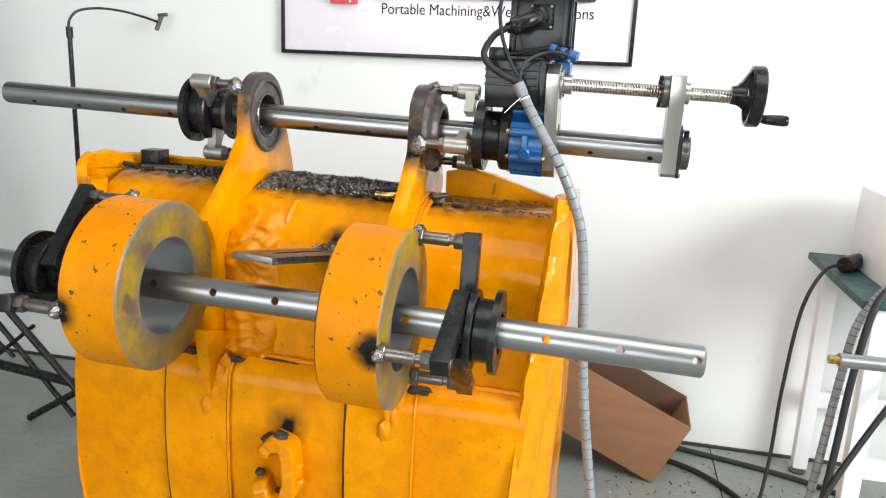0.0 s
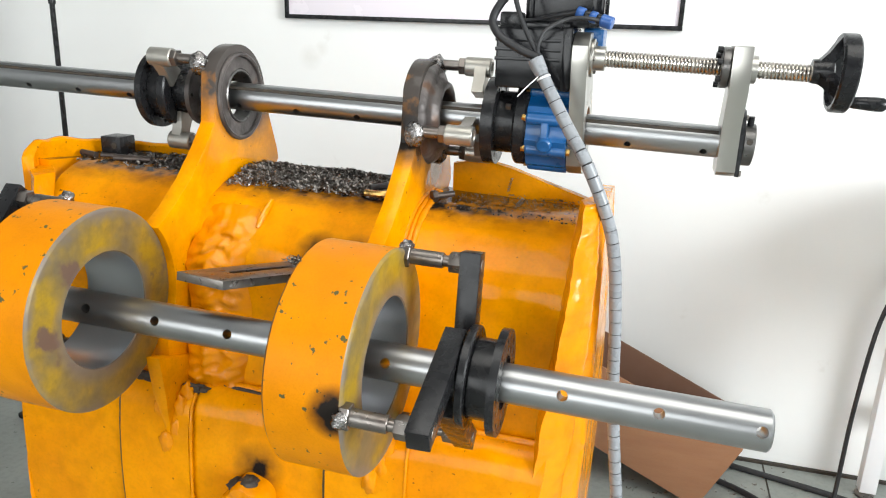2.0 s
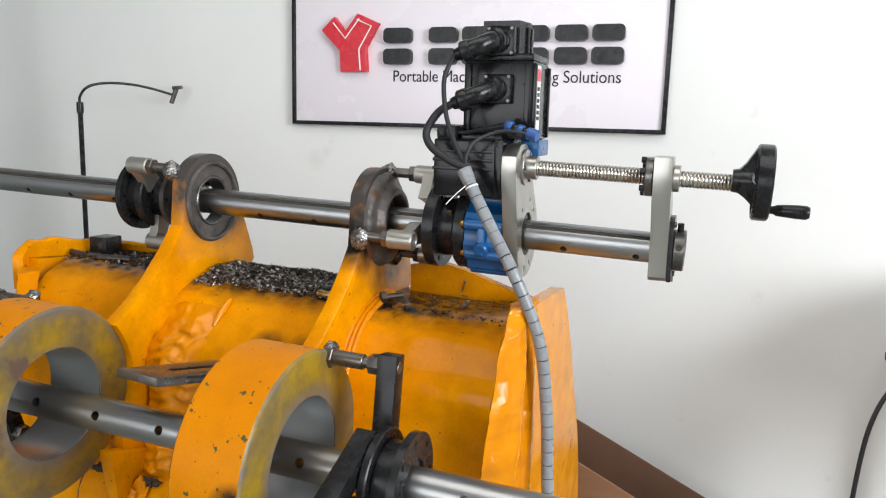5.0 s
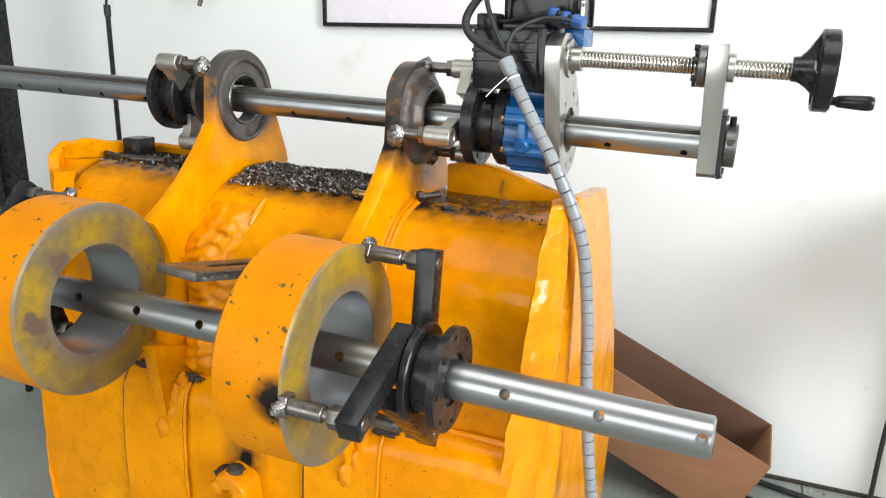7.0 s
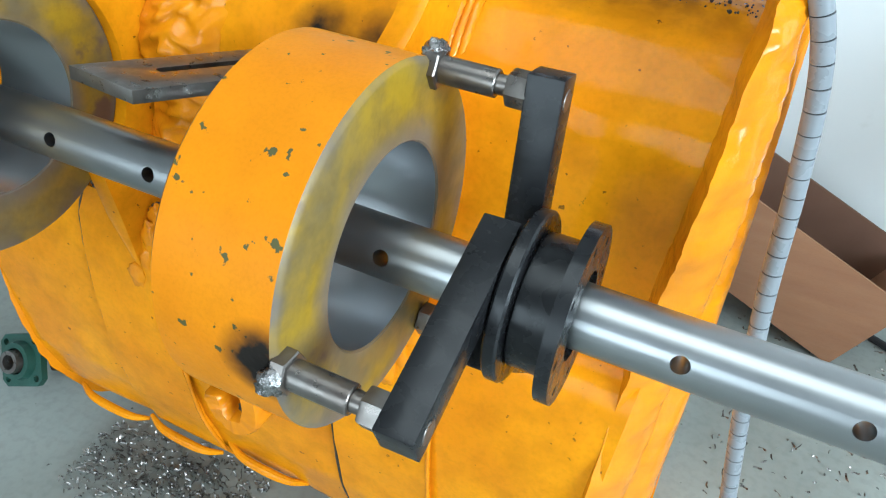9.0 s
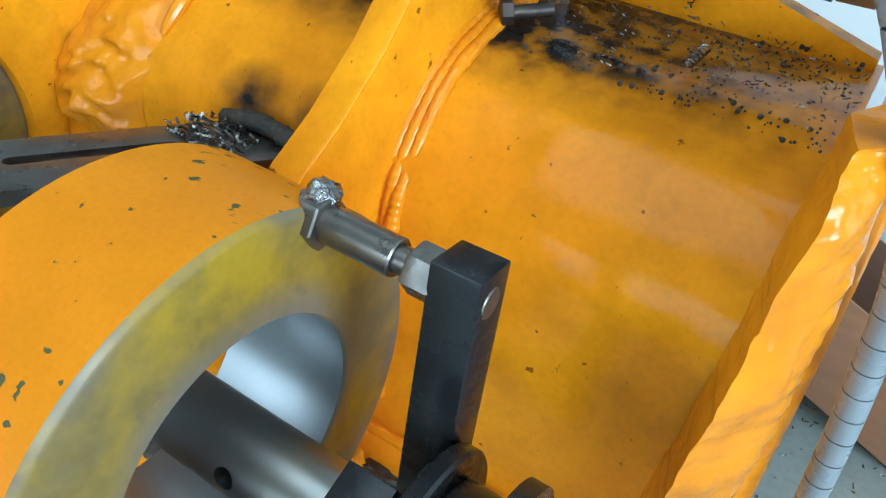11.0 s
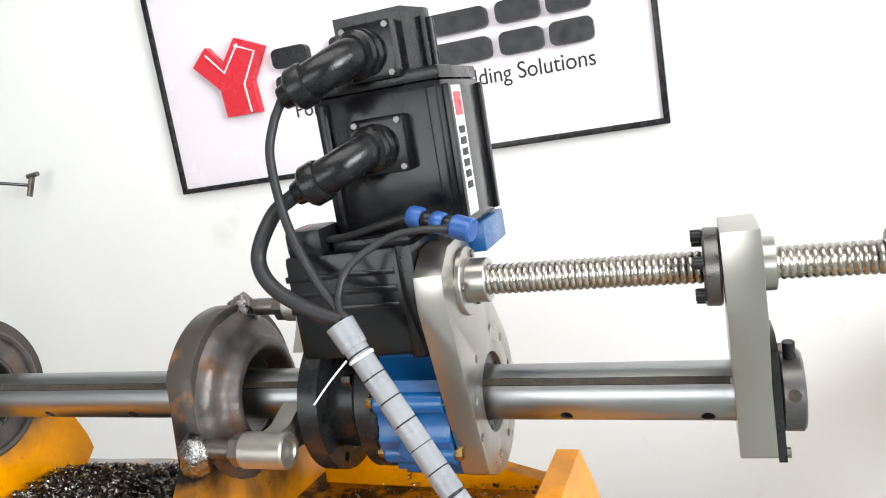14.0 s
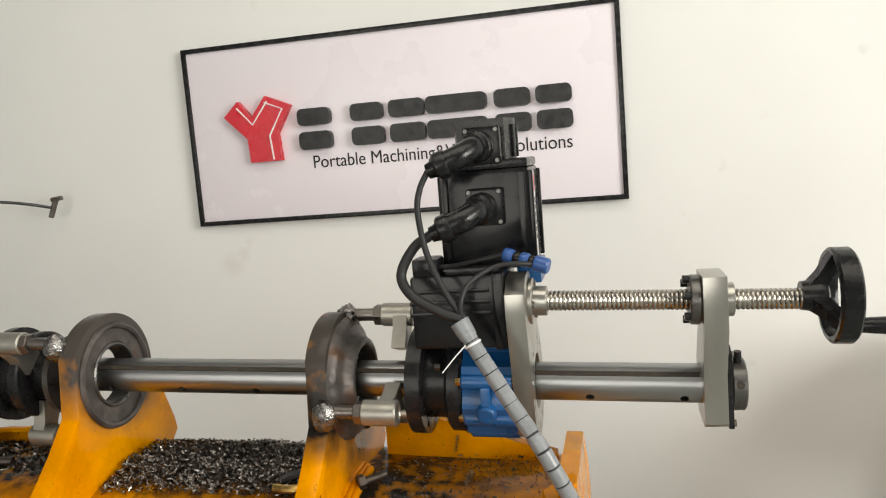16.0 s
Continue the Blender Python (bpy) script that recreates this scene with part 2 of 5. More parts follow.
# same board, with the shade inside the box put into its colour
CARD_SHADED = material("shaded_inside_board", (0.17, 0.085, 0.05), 0.75, second=(0.13, 0.065, 0.04), scale=5)
TEAL = material("dark_green_top", (0.02, 0.06, 0.06), 0.5, second=(0.03, 0.08, 0.075), scale=10)
GREEN = material("green_cast_iron", (0.012, 0.05, 0.035), 0.45, second=(0.02, 0.07, 0.05), scale=25, bump=0.3)
CHIP = material("steel_swarf", (0.27, 0.25, 0.235), 0.32, 1.0, second=(0.085, 0.076, 0.068), scale=160, amount=1.0)
RUST = material("dark_bolt_steel", (0.05, 0.042, 0.04), 0.45, 0.7, second=(0.11, 0.085, 0.07), scale=60, bump=0.2)


# ---- mesh helpers ----
def frame_x(p, axis):
    """Matrix at p whose local z lies along axis."""
    return Matrix.Translation(p) @ Vector(axis).to_track_quat("Z", "Y").to_matrix().to_4x4()


def box(bm, lo, hi, m=None, bevel=0.0):
    lo, hi = Vector(lo), Vector(hi)
    r = bmesh.ops.create_cube(bm, size=1.0)
    v = r["verts"]
    for a in v:
        a.co = Vector([(lo[i] + hi[i]) / 2 + a.co[i] * (hi[i] - lo[i]) for i in range(3)])
    if bevel:
        edges = list({e for a in v for e in a.link_edges})
        res = bmesh.ops.bevel(bm, geom=edges, offset=bevel, segments=2, affect="EDGES", profile=0.6)
        v = list({x for f in res["faces"] for x in f.verts} | {a for a in v if a.is_valid})
    if m is not None:
        bmesh.ops.transform(bm, matrix=m, verts=v)
    return bm


def lathe(bm, profile, p, axis, seg=40, closed=False, m=None):
    """Turn (along, radius) pairs round the axis through p. closed: the profile is a ring's section."""
    f = m if m is not None else frame_x(p, axis)
    rings = []
    for a, r in profile:
        if r < 1e-6:
            rings.append([bm.verts.new(f @ Vector((0, 0, a)))])
        else:
            rings.append([bm.verts.new(f @ Vector((r * math.cos(2 * math.pi * i / seg), r * math.sin(2 * math.pi * i / seg), a))) for i in range(seg)])
    pairs = list(zip(rings, rings[1:])) + ([(rings[-1], rings[0])] if closed else [])
    for a, b in pairs:
        for i in range(seg):
            j = (i + 1) % seg
            if len(a) == 1 and len(b) == 1:
                continue
            if len(a) == 1:
                bm.faces.new((a[0], b[j], b[i]))
            elif len(b) == 1:
                bm.faces.new((a[i], a[j], b[0]))
            else:
                bm.faces.new((a[i], a[j], b[j], b[i]))
    return bm


def rod(bm, p0, p1, r, seg=24, chamfer=0.0):
    p0, p1 = Vector(p0), Vector(p1)
    h, c = (p1 - p0).length, chamfer or r * 0.08
    return lathe(bm, [(0, 0), (0, r - c), (c, r), (h - c, r), (h, r - c), (h, 0)], p0, p1 - p0, seg)


def ring(bm, p, axis, r_in, r_out, length, c=0.002, seg=56):
    return lathe(bm, [(c, r_in), (0, r_in + c), (0, r_out - c), (c, r_out), (length - c, r_out), (length, r_out - c), (length, r_in + c), (length - c, r_in)],
                 p, axis, seg, True)


def hexnut(bm, p, axis, r, h):
    return lathe(bm, [(0, 0), (0, r * 0.93), (h * 0.1, r), (h * 0.9, r), (h, r * 0.93), (h, 0)], p, axis, 6)


def outline(bm, pts, depth, m, holes=(), bevel=0.0):
    """A plate: the closed outline pts (with holes) in the local xy plane of m, thick along local z."""
    edges = []
    for loop in (pts, *holes):
        vs = [bm.verts.new((x, y, 0)) for x, y in loop]
        edges += [bm.edges.new((a, b)) for a, b in zip(vs, vs[1:] + vs[:1])]
    start = set(bm.faces)
    bmesh.ops.triangle_fill(bm, edges=edges, use_beauty=True, use_dissolve=True)
    faces = [f for f in bm.faces if f not in start]
    ext = bmesh.ops.extrude_face_region(bm, geom=faces)
    top = [g for g in ext["geom"] if isinstance(g, bmesh.types.BMVert)]
    bmesh.ops.translate(bm, vec=(0, 0, depth), verts=top)
    low = {v for e in edges for v in e.verts}
    for f in faces:
        low |= set(f.verts)
    allv = list(set(top) | low)
    bmesh.ops.transform(bm, matrix=m, verts=allv)
    if bevel:
        bmesh.ops.recalc_face_normals(bm, faces=bm.faces[:])
        rim = [e for e in bm.edges if len(e.link_faces) == 2 and e.calc_face_angle(0) > 0.6]
        bmesh.ops.bevel(bm, geom=rim, offset=bevel, segments=2, affect="EDGES", profile=0.6, clamp_overlap=True)
    return bm


def circle(cx, cy, r, n=28, a0=0.0, a1=360.0):
    full = abs(a1 - a0) >= 359.9
    return [(cx + r * math.cos(radians(a0 + (a1 - a0) * i / (n if full else n - 1))), cy + r * math.sin(radians(a0 + (a1 - a0) * i / (n if full else n - 1)))) for i in range(n)]


def smooth_path(pts, n=10):
    """Catmull-Rom through pts."""
    p = [Vector(q) for q in pts]
    p = [2 * p[0] - p[1]] + p + [2 * p[-1] - p[-2]]
    out = []
    for a, b, c, d in zip(p, p[1:], p[2:], p[3:]):
        for i in range(n):
            t = i / n
            out.append(0.5 * ((2 * b) + (c - a) * t + (2 * a - 5 * b + 4 * c - d) * t * t + (3 * b - a - 3 * c + d) * t ** 3))
    out.append(p[-2])
    return out


def sweep(bm, pts, radius, seg=12, n=10, cap=True):
    """A round tube along a smooth line; radius a number or a function of the share of the way."""
    path = smooth_path(pts, n) if n > 1 else [Vector(q) for q in pts]
    rings, up = [], None
    for i, q in enumerate(path):
        d = (path[min(i + 1, len(path) - 1)] - path[max(i - 1, 0)]).normalized()
        if up is None:
            up = d.orthogonal().normalized()
        up = (up - d * up.dot(d)).normalized()
        side = d.cross(up)
        r = radius(i / (len(path) - 1)) if callable(radius) else radius
        rings.append([bm.verts.new(q + r * (math.cos(2 * math.pi * k / seg) * up + math.sin(2 * math.pi * k / seg) * side)) for k in range(seg)])
    for a, b in zip(rings, rings[1:]):
        for k in range(seg):
            bm.faces.new((a[k], a[(k + 1) % seg], b[(k + 1) % seg], b[k]))
    if cap:
        bm.faces.new(rings[0][::-1])
        bm.faces.new(rings[-1])
    return bm


def blob(bm, p, r, seed=0, squash=(1, 1, 1), rough=0.25):
    """A lumpy drop of weld metal."""
    res = bmesh.ops.create_icosphere(bm, subdivisions=3, radius=1.0)
    for v in res["verts"]:
        k = 1 + rough * noise.noise(v.co * 2.2 + Vector((seed * 3.1, seed, 0)))
        v.co = Vector(p) + Vector([v.co[i] * r * squash[i] * k for i in range(3)])
    return bm


def bead(bm, pts, r, seed=0, n=14):
    """A weld bead with ripples along a line."""
    return sweep(bm, pts, lambda t: r * (1 + 0.05 * math.sin(t * len(pts) * 37 + seed) + 0.30 * noise.noise(Vector((t * 17, seed, 0)))), 8, n)


def mesh_of(name, bm, mat, sharp=32):
    bmesh.ops.recalc_face_normals(bm, faces=bm.faces[:])
    me = bpy.data.meshes.new(name)
    bm.to_mesh(me)
    bm.free()
    me.materials.append(mat)
    for p in me.polygons:
        p.use_smooth = True
    me.set_sharp_from_angle(angle=radians(sharp))
    return me


def root(name, at, label, category, group="", kind=""):
    ob = new(name)
    ob.empty_display_size = 0.05
    ob.matrix_basis = Matrix.Translation(at)
    return tagged(ob, label, category, group, kind)


def part(name, bm, mat, parent, label="", sharp=32):
    ob = new(name, mesh_of(name, bm, mat, sharp))
    ob.parent = parent
    if parent.parent is None:
        ob.matrix_parent_inverse = parent.matrix_basis.inverted()
    return tagged(ob, label)


def thing(name, bm, mat, label="", category="", group="", kind="", sharp=32):
    return tagged(new(name, mesh_of(name, bm, mat, sharp)), label, category, group, kind)


B = bmesh.new
X = (1, 0, 0)
SLOPE = -0.0288


def low(x, dy=0.0, dz=0.0):
    """A point beside the lower boring bar's axis."""
    return Vector((x, 1.410 + dy, 0.767 + SLOPE * x + dz))


def up(x, dy=0.0, dz=0.0):
    """A point beside the upper boring bar's axis."""
    return Vector((x, 1.840 + dy, 1.089 + SLOPE * x + dz))


AX = Vector((1, 0, SLOPE)).normalized()
YZ = Matrix(((0, 0, 1, 0), (1, 0, 0, 0), (0, 1, 0, 0), (0, 0, 0, 1)))  # local x, y, z -> world y, z, x


def polar(r, deg):
    return r * math.cos(radians(deg)), r * math.sin(radians(deg))


# ---- the room ----
WALL_Y, F = 2.965, -0.165  # wall face, floor level
bm = B(); box(bm, (-3.4, WALL_Y, F - 0.1), (4.6, WALL_Y + 0.2, 3.4))
thing("wall_north", bm, WALL, "white plastered workshop wall with faint scuffs", "wall", kind="structure")
# added unseen walls and ceiling: close the room and limit fill light
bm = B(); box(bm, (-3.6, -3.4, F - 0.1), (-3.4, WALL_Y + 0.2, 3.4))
thing("wall_west", bm, UNSEEN_WALL, "unseen side wall, greyed to cut bounce light", "wall", kind="structure")
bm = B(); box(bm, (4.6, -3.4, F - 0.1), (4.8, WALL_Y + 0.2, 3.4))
thing("wall_east", bm, UNSEEN_WALL, "unseen side wall, greyed to cut bounce light", "wall", kind="structure")
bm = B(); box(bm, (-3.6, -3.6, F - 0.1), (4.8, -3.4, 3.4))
thing("wall_south", bm, UNSEEN_WALL, "unseen back wall, greyed to cut bounce light", "wall", kind="structure")
bm = B(); box(bm, (-3.6, -3.6, 3.4), (4.8, WALL_Y + 0.2, 3.6))
thing("ceiling", bm, CEILING, "unseen ceiling, greyed to cut bounce light", "ceiling", kind="structure")
bm = B(); box(bm, (-3.4, -3.4, F - 0.1), (4.6, WALL_Y, F))
thing("floor", bm, FLOOR, "grey-green painted concrete floor with swarf specks", "floor", kind="structure")

# ---- sign ----
SX0, SX1, SZ0, SZ1, SY = -1.018, 0.328, 1.272, 1.830, 2.945
sign = root("wall_sign", (-0.32, SY, 1.3), "pale company sign board in a thin black frame on the wall", "sign")
bm = B(); box(bm, (SX0 + 0.008, SY, SZ0 + 0.008), (SX1 - 0.008, WALL_Y, SZ1 - 0.008), bevel=0.001)
part("panel", bm, PANEL, sign, "pale lilac-white panel")
for a, b in (((SX0, SZ0), (SX1, SZ0 + 0.014)), ((SX0, SZ1 - 0.014), (SX1, SZ1)), ((SX0, SZ0 + 0.014), (SX0 + 0.014, SZ1 - 0.014)), ((SX1 - 0.014, SZ0 + 0.014), (SX1, SZ1 - 0.014))):
    bm = B(); box(bm, (a[0], SY - 0.008, a[1]), (b[0], WALL_Y, b[1]), bevel=0.002)
    part("frame_bar", bm, BLACK, sign)
FACE = Matrix(((1, 0, 0, 0), (0, 0, -1, 0), (0, 1, 0, 0), (0, 0, 0, 1)))  # local x, y, z -> world x, z, -y


def on_sign(x, z, y):
    return Matrix.Translation((x, y, z)) @ FACE


# red emblem: a plain forked shape, and plain black bars for the raised wordmark
bm = B()
outline(bm, [(-0.884, 1.607), (-0.835, 1.652), (-0.792, 1.600), (-0.742, 1.662), (-0.662, 1.628), (-0.712, 1.545), (-0.706, 1.462), (-0.808, 1.462), (-0.812, 1.535)], 0.024, on_sign(0, 0, SY))
part("emblem", bm, RED, sign, "raised red forked emblem")
bm = B()
sweep(bm, [(-0.838, SY - 0.0245, 1.632), (-0.79, SY - 0.0245, 1.578), (-0.735, SY - 0.0245, 1.645)], 0.0028, 6, 1)
sweep(bm, [(-0.745, SY - 0.0245, 1.642), (-0.688, SY - 0.0245, 1.618), (-0.736, SY - 0.0245, 1.54), (-0.73, SY - 0.0245, 1.466)], 0.0028, 6, 1)
part("emblem_line", bm, WHITE, sign, "thin white line on the emblem")
for x, w in ((-0.642, 0.104), (-0.472, 0.1), (-0.352, 0.108), (-0.238, 0.18), (-0.036, 0.104), (0.084, 0.102)):
    for z, h in ((1.487, 0.054), (1.560, 0.051)):
        bm, r = B(), 0.016
        outline(bm, circle(w - r, h - r, r, 6, 0, 90) + circle(r, h - r, r, 6, 90, 180) + circle(r, r, r, 6, 180, 270) + circle(w - r, r, r, 6, 270, 360), 0.024, on_sign(x, z, SY))
        part("wordmark_bar", bm, BLACK, sign, "raised black bar of the wordmark")
font = bpy.data.curves.new("tagline", "FONT")
font.body, font.size, font.extrude = "Portable Machining&Welding Solutions", 0.056, 0.0006
text = new("tagline", font)
bpy.context.view_layer.update()
wide = text.dimensions.x
me = bpy.data.meshes.new_from_object(text.evaluated_get(bpy.context.evaluated_depsgraph_get()))
bpy.data.objects.remove(text)
me.materials.clear()
me.materials.append(RUBBER)
tag = new("tagline", me)
tag.parent = sign
tag.matrix_parent_inverse = sign.matrix_basis.inverted()
tag.matrix_basis = on_sign(-0.614, 1.430, SY - 0.0012) @ Matrix.Diagonal((0.79 / wide, 1, 1, 1))

# ---- the bucket ----
bucket = root("excavator_bucket", (-0.36, 1.8, F), "scratched yellow-orange steel excavator bucket with hinge ears, standing on the floor", "bucket")
BX0, BX1 = -0.918, 0.176


def TAPER(x, z):
    """The body narrows a little towards its bottom."""
    k = max(0.0, min(1.0, (0.75 - z) / 0.6))
    return x - (0.05 * k if x > 0 else 0.0) * min(1.0, abs(x + 0.36) / 0.5)


def sheet(profile, x0, x1, thick, nx=90, rough=0.003, seed=0.0, sub=6):
    """A bent plate: the (y, z) line swept along x, with small dents, and a real thickness."""
    pts = [Vector((0, y, z)) for y, z in profile]
    fine = []
    for a, b in zip(pts, pts[1:]):
        k = max(1, int((b - a).length / 0.014))
        fine += [a.lerp(b, i / k) for i in range(k)]
    fine.append(pts[-1])
    bm = B()
    grids = []
    for side in (0, 1):
        g = []
        for i, q in enumerate(fine):
            d = (fine[min(i + 1, len(fine) - 1)] - fine[max(i - 1, 0)]).normalized()
            nrm = Vector((0, d.z, -d.y))
            row = []
            for j in range(nx + 1):
                x = x0 + (x1 - x0) * j / nx
                k = rough * (noise.noise(Vector((x * 4, q.y * 4, q.z * 4 + seed))) + 0.5 * noise.noise(Vector((x * 13, q.y * 13, q.z * 13 + seed))))
                xx = TAPER(x, q.z)
                row.append(bm.verts.new(Vector((xx, q.y, q.z + (SLOPE * xx if q.z > -0.1 else 0))) + nrm * (k - side * thick)))
            g.append(row)
        grids.append(g)
    n, m = len(fine) - 1, nx
    for s, g in enumerate(grids):
        for i in range(n):
            for j in range(m):
                q = (g[i][j], g[i][j + 1], g[i + 1][j + 1], g[i + 1][j])
                bm.faces.new(q if s == 0 else q[::-1])
    a, b = grids
    for j in range(m):
        bm.faces.new((a[0][j], b[0][j], b[0][j + 1], a[0][j + 1]))
        bm.faces.new((a[n][j], a[n][j + 1], b[n][j + 1], b[n][j]))
    for i in range(n):
        bm.faces.new((a[i][0], a[i + 1][0], b[i + 1][0], b[i][0]))
        bm.faces.new((a[i][m], b[i][m], b[i + 1][m], a[i + 1][m]))
    return bm


UPPER = [(2.04, 0.895), (1.97, 0.922), (1.86, 0.930), (1.79, 0.928), (1.757, 0.920), (1.717, 0.904), (1.68, 0.876), (1.652, 0.848), (1.638, 0.815), (1.63, 0.73), (1.617, 0.63), (1.603, 0.53)]
LOWER = [(1.612, 0.566), (1.572, 0.556), (1.550, 0.522), (1.540, 0.46), (1.535, 0.37), (1.537, 0.27), (1.55, 0.15), (1.585, 0.03), (1.645, -0.07), (1.73, -0.135), (1.86, -0.160), (2.05, -0.163)]
# profiles run so that the outer side faces away from the inside
part("upper_shell", sheet(UPPER[::-1], BX0, BX1, -0.018, seed=1), YELLOW, bucket, sharp=50)
part("lower_shell", sheet(LOWER[::-1], BX0, BX1, -0.018, seed=5, rough=0.005), YELLOW, bucket, sharp=50)

# wear strips on the lower shell
for x0, x1 in ((-0.672, -0.520), (-0.235, -0.085)):
    prof = [(y - 0.009, z) for y, z in LOWER[1:9]]
    part("wear_strip", sheet(prof[::-1], x0, x1, -0.012, nx=10, rough=0.003, seed=x0), YELLOW, bucket, sharp=50)

OUTER = [(1.700, 0.990), (1.695, 0.80), (1.68, 0.60), (1.66, 0.40), (1.66, 0.2), (1.69, 0.02), (1.76, -0.12), (1.86, F), (2.05, F), (2.2, -0.08), (2.30, 0.10), (2.33, 0.30), (2.28, 0.50), (2.15, 0.70), (2.07, 0.82), (1.99, 0.925), (1.955, 0.968)]
for x0, w, pts in ((0.186, 0.027, OUTER), (-0.984, 0.027, [(y + 0.03, z - 0.06) for y, z in OUTER])):
    bm = B()
    outline(bm, pts, w, Matrix.Translation((x0, 0, 0)) @ YZ)
    bmesh.ops.subdivide_edges(bm, edges=bm.edges[:], cuts=2)
    bmesh.ops.triangulate(bm, faces=bm.faces[:])
    for v in bm.verts:
        v.co.z += SLOPE * v.co.x if v.co.z > -0.1 else 0
        v.co.x += 0.003 * noise.noise(v.co * 7)
    part("side_plate", bm, YELLOW, bucket)
# splayed front flange: from the torch-cut inner edge out to the side plate
IN = [(0.181, 1.640, 0.985), (0.179, 1.612, 0.945), (0.172, 1.592, 0.86), (0.166, 1.575, 0.78), (0.155, 1.578, 0.68), (0.147, 1.560, 0.60), (0.138, 1.548, 0.50), (0.132, 1.520, 0.38), (0.127, 1.516, 0.24), (0.128, 1.535, 0.10), (0.135, 1.590, -0.02), (0.145, 1.68, -0.12)]
OUT = [(0.213, 1.705, 0.992), (0.215, 1.700, 0.945), (0.217, 1.690, 0.86), (0.219, 1.685, 0.78), (0.219, 1.68, 0.68), (0.218, 1.675, 0.60), (0.216, 1.668, 0.50), (0.212, 1.655, 0.38), (0.208, 1.655, 0.24), (0.204, 1.665, 0.10), (0.20, 1.70, -0.02), (0.20, 1.77, -0.12)]
IN_FAR = [(-0.905 - 0.25 * (0.185 - x), y + 0.02, min(z, 0.965)) for x, y, z in IN[1:]]
OUT_FAR = [(-0.988 + 0.6 * (0.219 - x), y + 0.03, min(z, 0.97)) for x, y, z in OUT[1:]]
for near, far, sx in ((IN, OUT, 1), (IN_FAR, OUT_FAR, -1)):
  bm = B()
  rows = []
  inner, outer = smooth_path(near, 16), smooth_path(far, 16)
  for i, (a, c) in enumerate(zip(inner, outer)):
      jag = 0.012 * noise.noise(Vector((i * 0.07, 3, 0))) + 0.003 * noise.noise(Vector((i * 0.31, 5, 0)))
      a = a + Vector((sx * (0.002 - abs(jag) * 0.5), jag, 0))
      row = [bm.verts.new(a + Vector((-sx * 0.012, 0.045, 0))), bm.verts.new(a + Vector((-sx * 0.004, 0.012, 0)))]
      for k in range(13):
          t = k / 12
          q = a.lerp(c, t)
          lump = 0.010 * (1 - t) * noise.noise(Vector((i * 0.09, t * 3, 9))) + 0.0025 * noise.noise(Vector((i * 0.4, t * 7, 2))) + 0.006 * max(0, noise.noise(Vector((i * 0.05, t * 4, 14))))
          fold = 0.012 * math.exp(-((t - 0.72 - 0.12 * math.sin(i * 0.035)) / 0.10) ** 2)
          row.append(bm.verts.new(q + Vector((sx * 0.75, -0.66, 0)) * (lump * (1 if 0 < k < 12 else 0.3) + 0.010 * math.sin(math.pi * t) - fold)))
      row.append(bm.verts.new(c + Vector((-sx * 0.004, 0.03, 0))))
      rows.append(row)
  for a, c in zip(rows, rows[1:]):
      for j in range(len(a) - 1):
          bm.faces.new((a[j], a[j + 1], c[j + 1], c[j]))
  bm.faces.new(rows[0])
  bm.faces.new(rows[-1][::-1])
  part("side_flange", bm, YELLOW_WELD, bucket, "splayed yellow flange with a torch-cut ragged edge", sharp=40)
# back lip of the mouth
bm = B()
outline(bm, [(0, 0.90), (0, 0.985), (0.06, 0.997), (0.12, 0.984), (0.2, 0.958), (0.29, 0.930), (0.29, 0.89)], 0.022, Matrix.Translation((-0.12, 1.96, 0)) @ FACE)
part("mouth_lip", bm, YELLOW, bucket, "torch-cut yellow lip plate")
# the lip turns forward round the far corner
bm = B()
rows = []
path = smooth_path([(-0.66, 1.965, 0.962), (-0.78, 1.958, 0.970), (-0.88, 1.935, 0.976), (-0.955, 1.875, 0.985), (-0.995, 1.79, 0.995), (-0.998, 1.735, 0.990), (-0.985, 1.70, 0.968)], 10)
for i, q in enumerate(path):
    d = (path[min(i + 1, len(path) - 1)] - path[max(i - 1, 0)])
    side = Vector((d.y, -d.x, 0)).normalized() * 0.012
    q = q + Vector((0, 0, 0.004 * noise.noise(Vector((i * 0.2, 3, 3)))))
    foot = Vector((q.x, q.y, 0.89))
    rows.append([bm.verts.new(v) for v in (foot + side, q + side - Vector((0, 0, 0.005)), q + side * 0.5, q - side * 0.5, q - side - Vector((0, 0, 0.005)), foot - side)])
for a, c in zip(rows, rows[1:]):
    for k in range(6):
        bm.faces.new((a[k], a[(k + 1) % 6], c[(k + 1) % 6], c[k]))
bm.faces.new(rows[0][::-1]); bm.faces.new(rows[-1])
part("mouth_lip", bm, YELLOW, bucket, "rounded yellow lip plate", sharp=50)

# ears with pin bosses
PLATE_W = 0.032


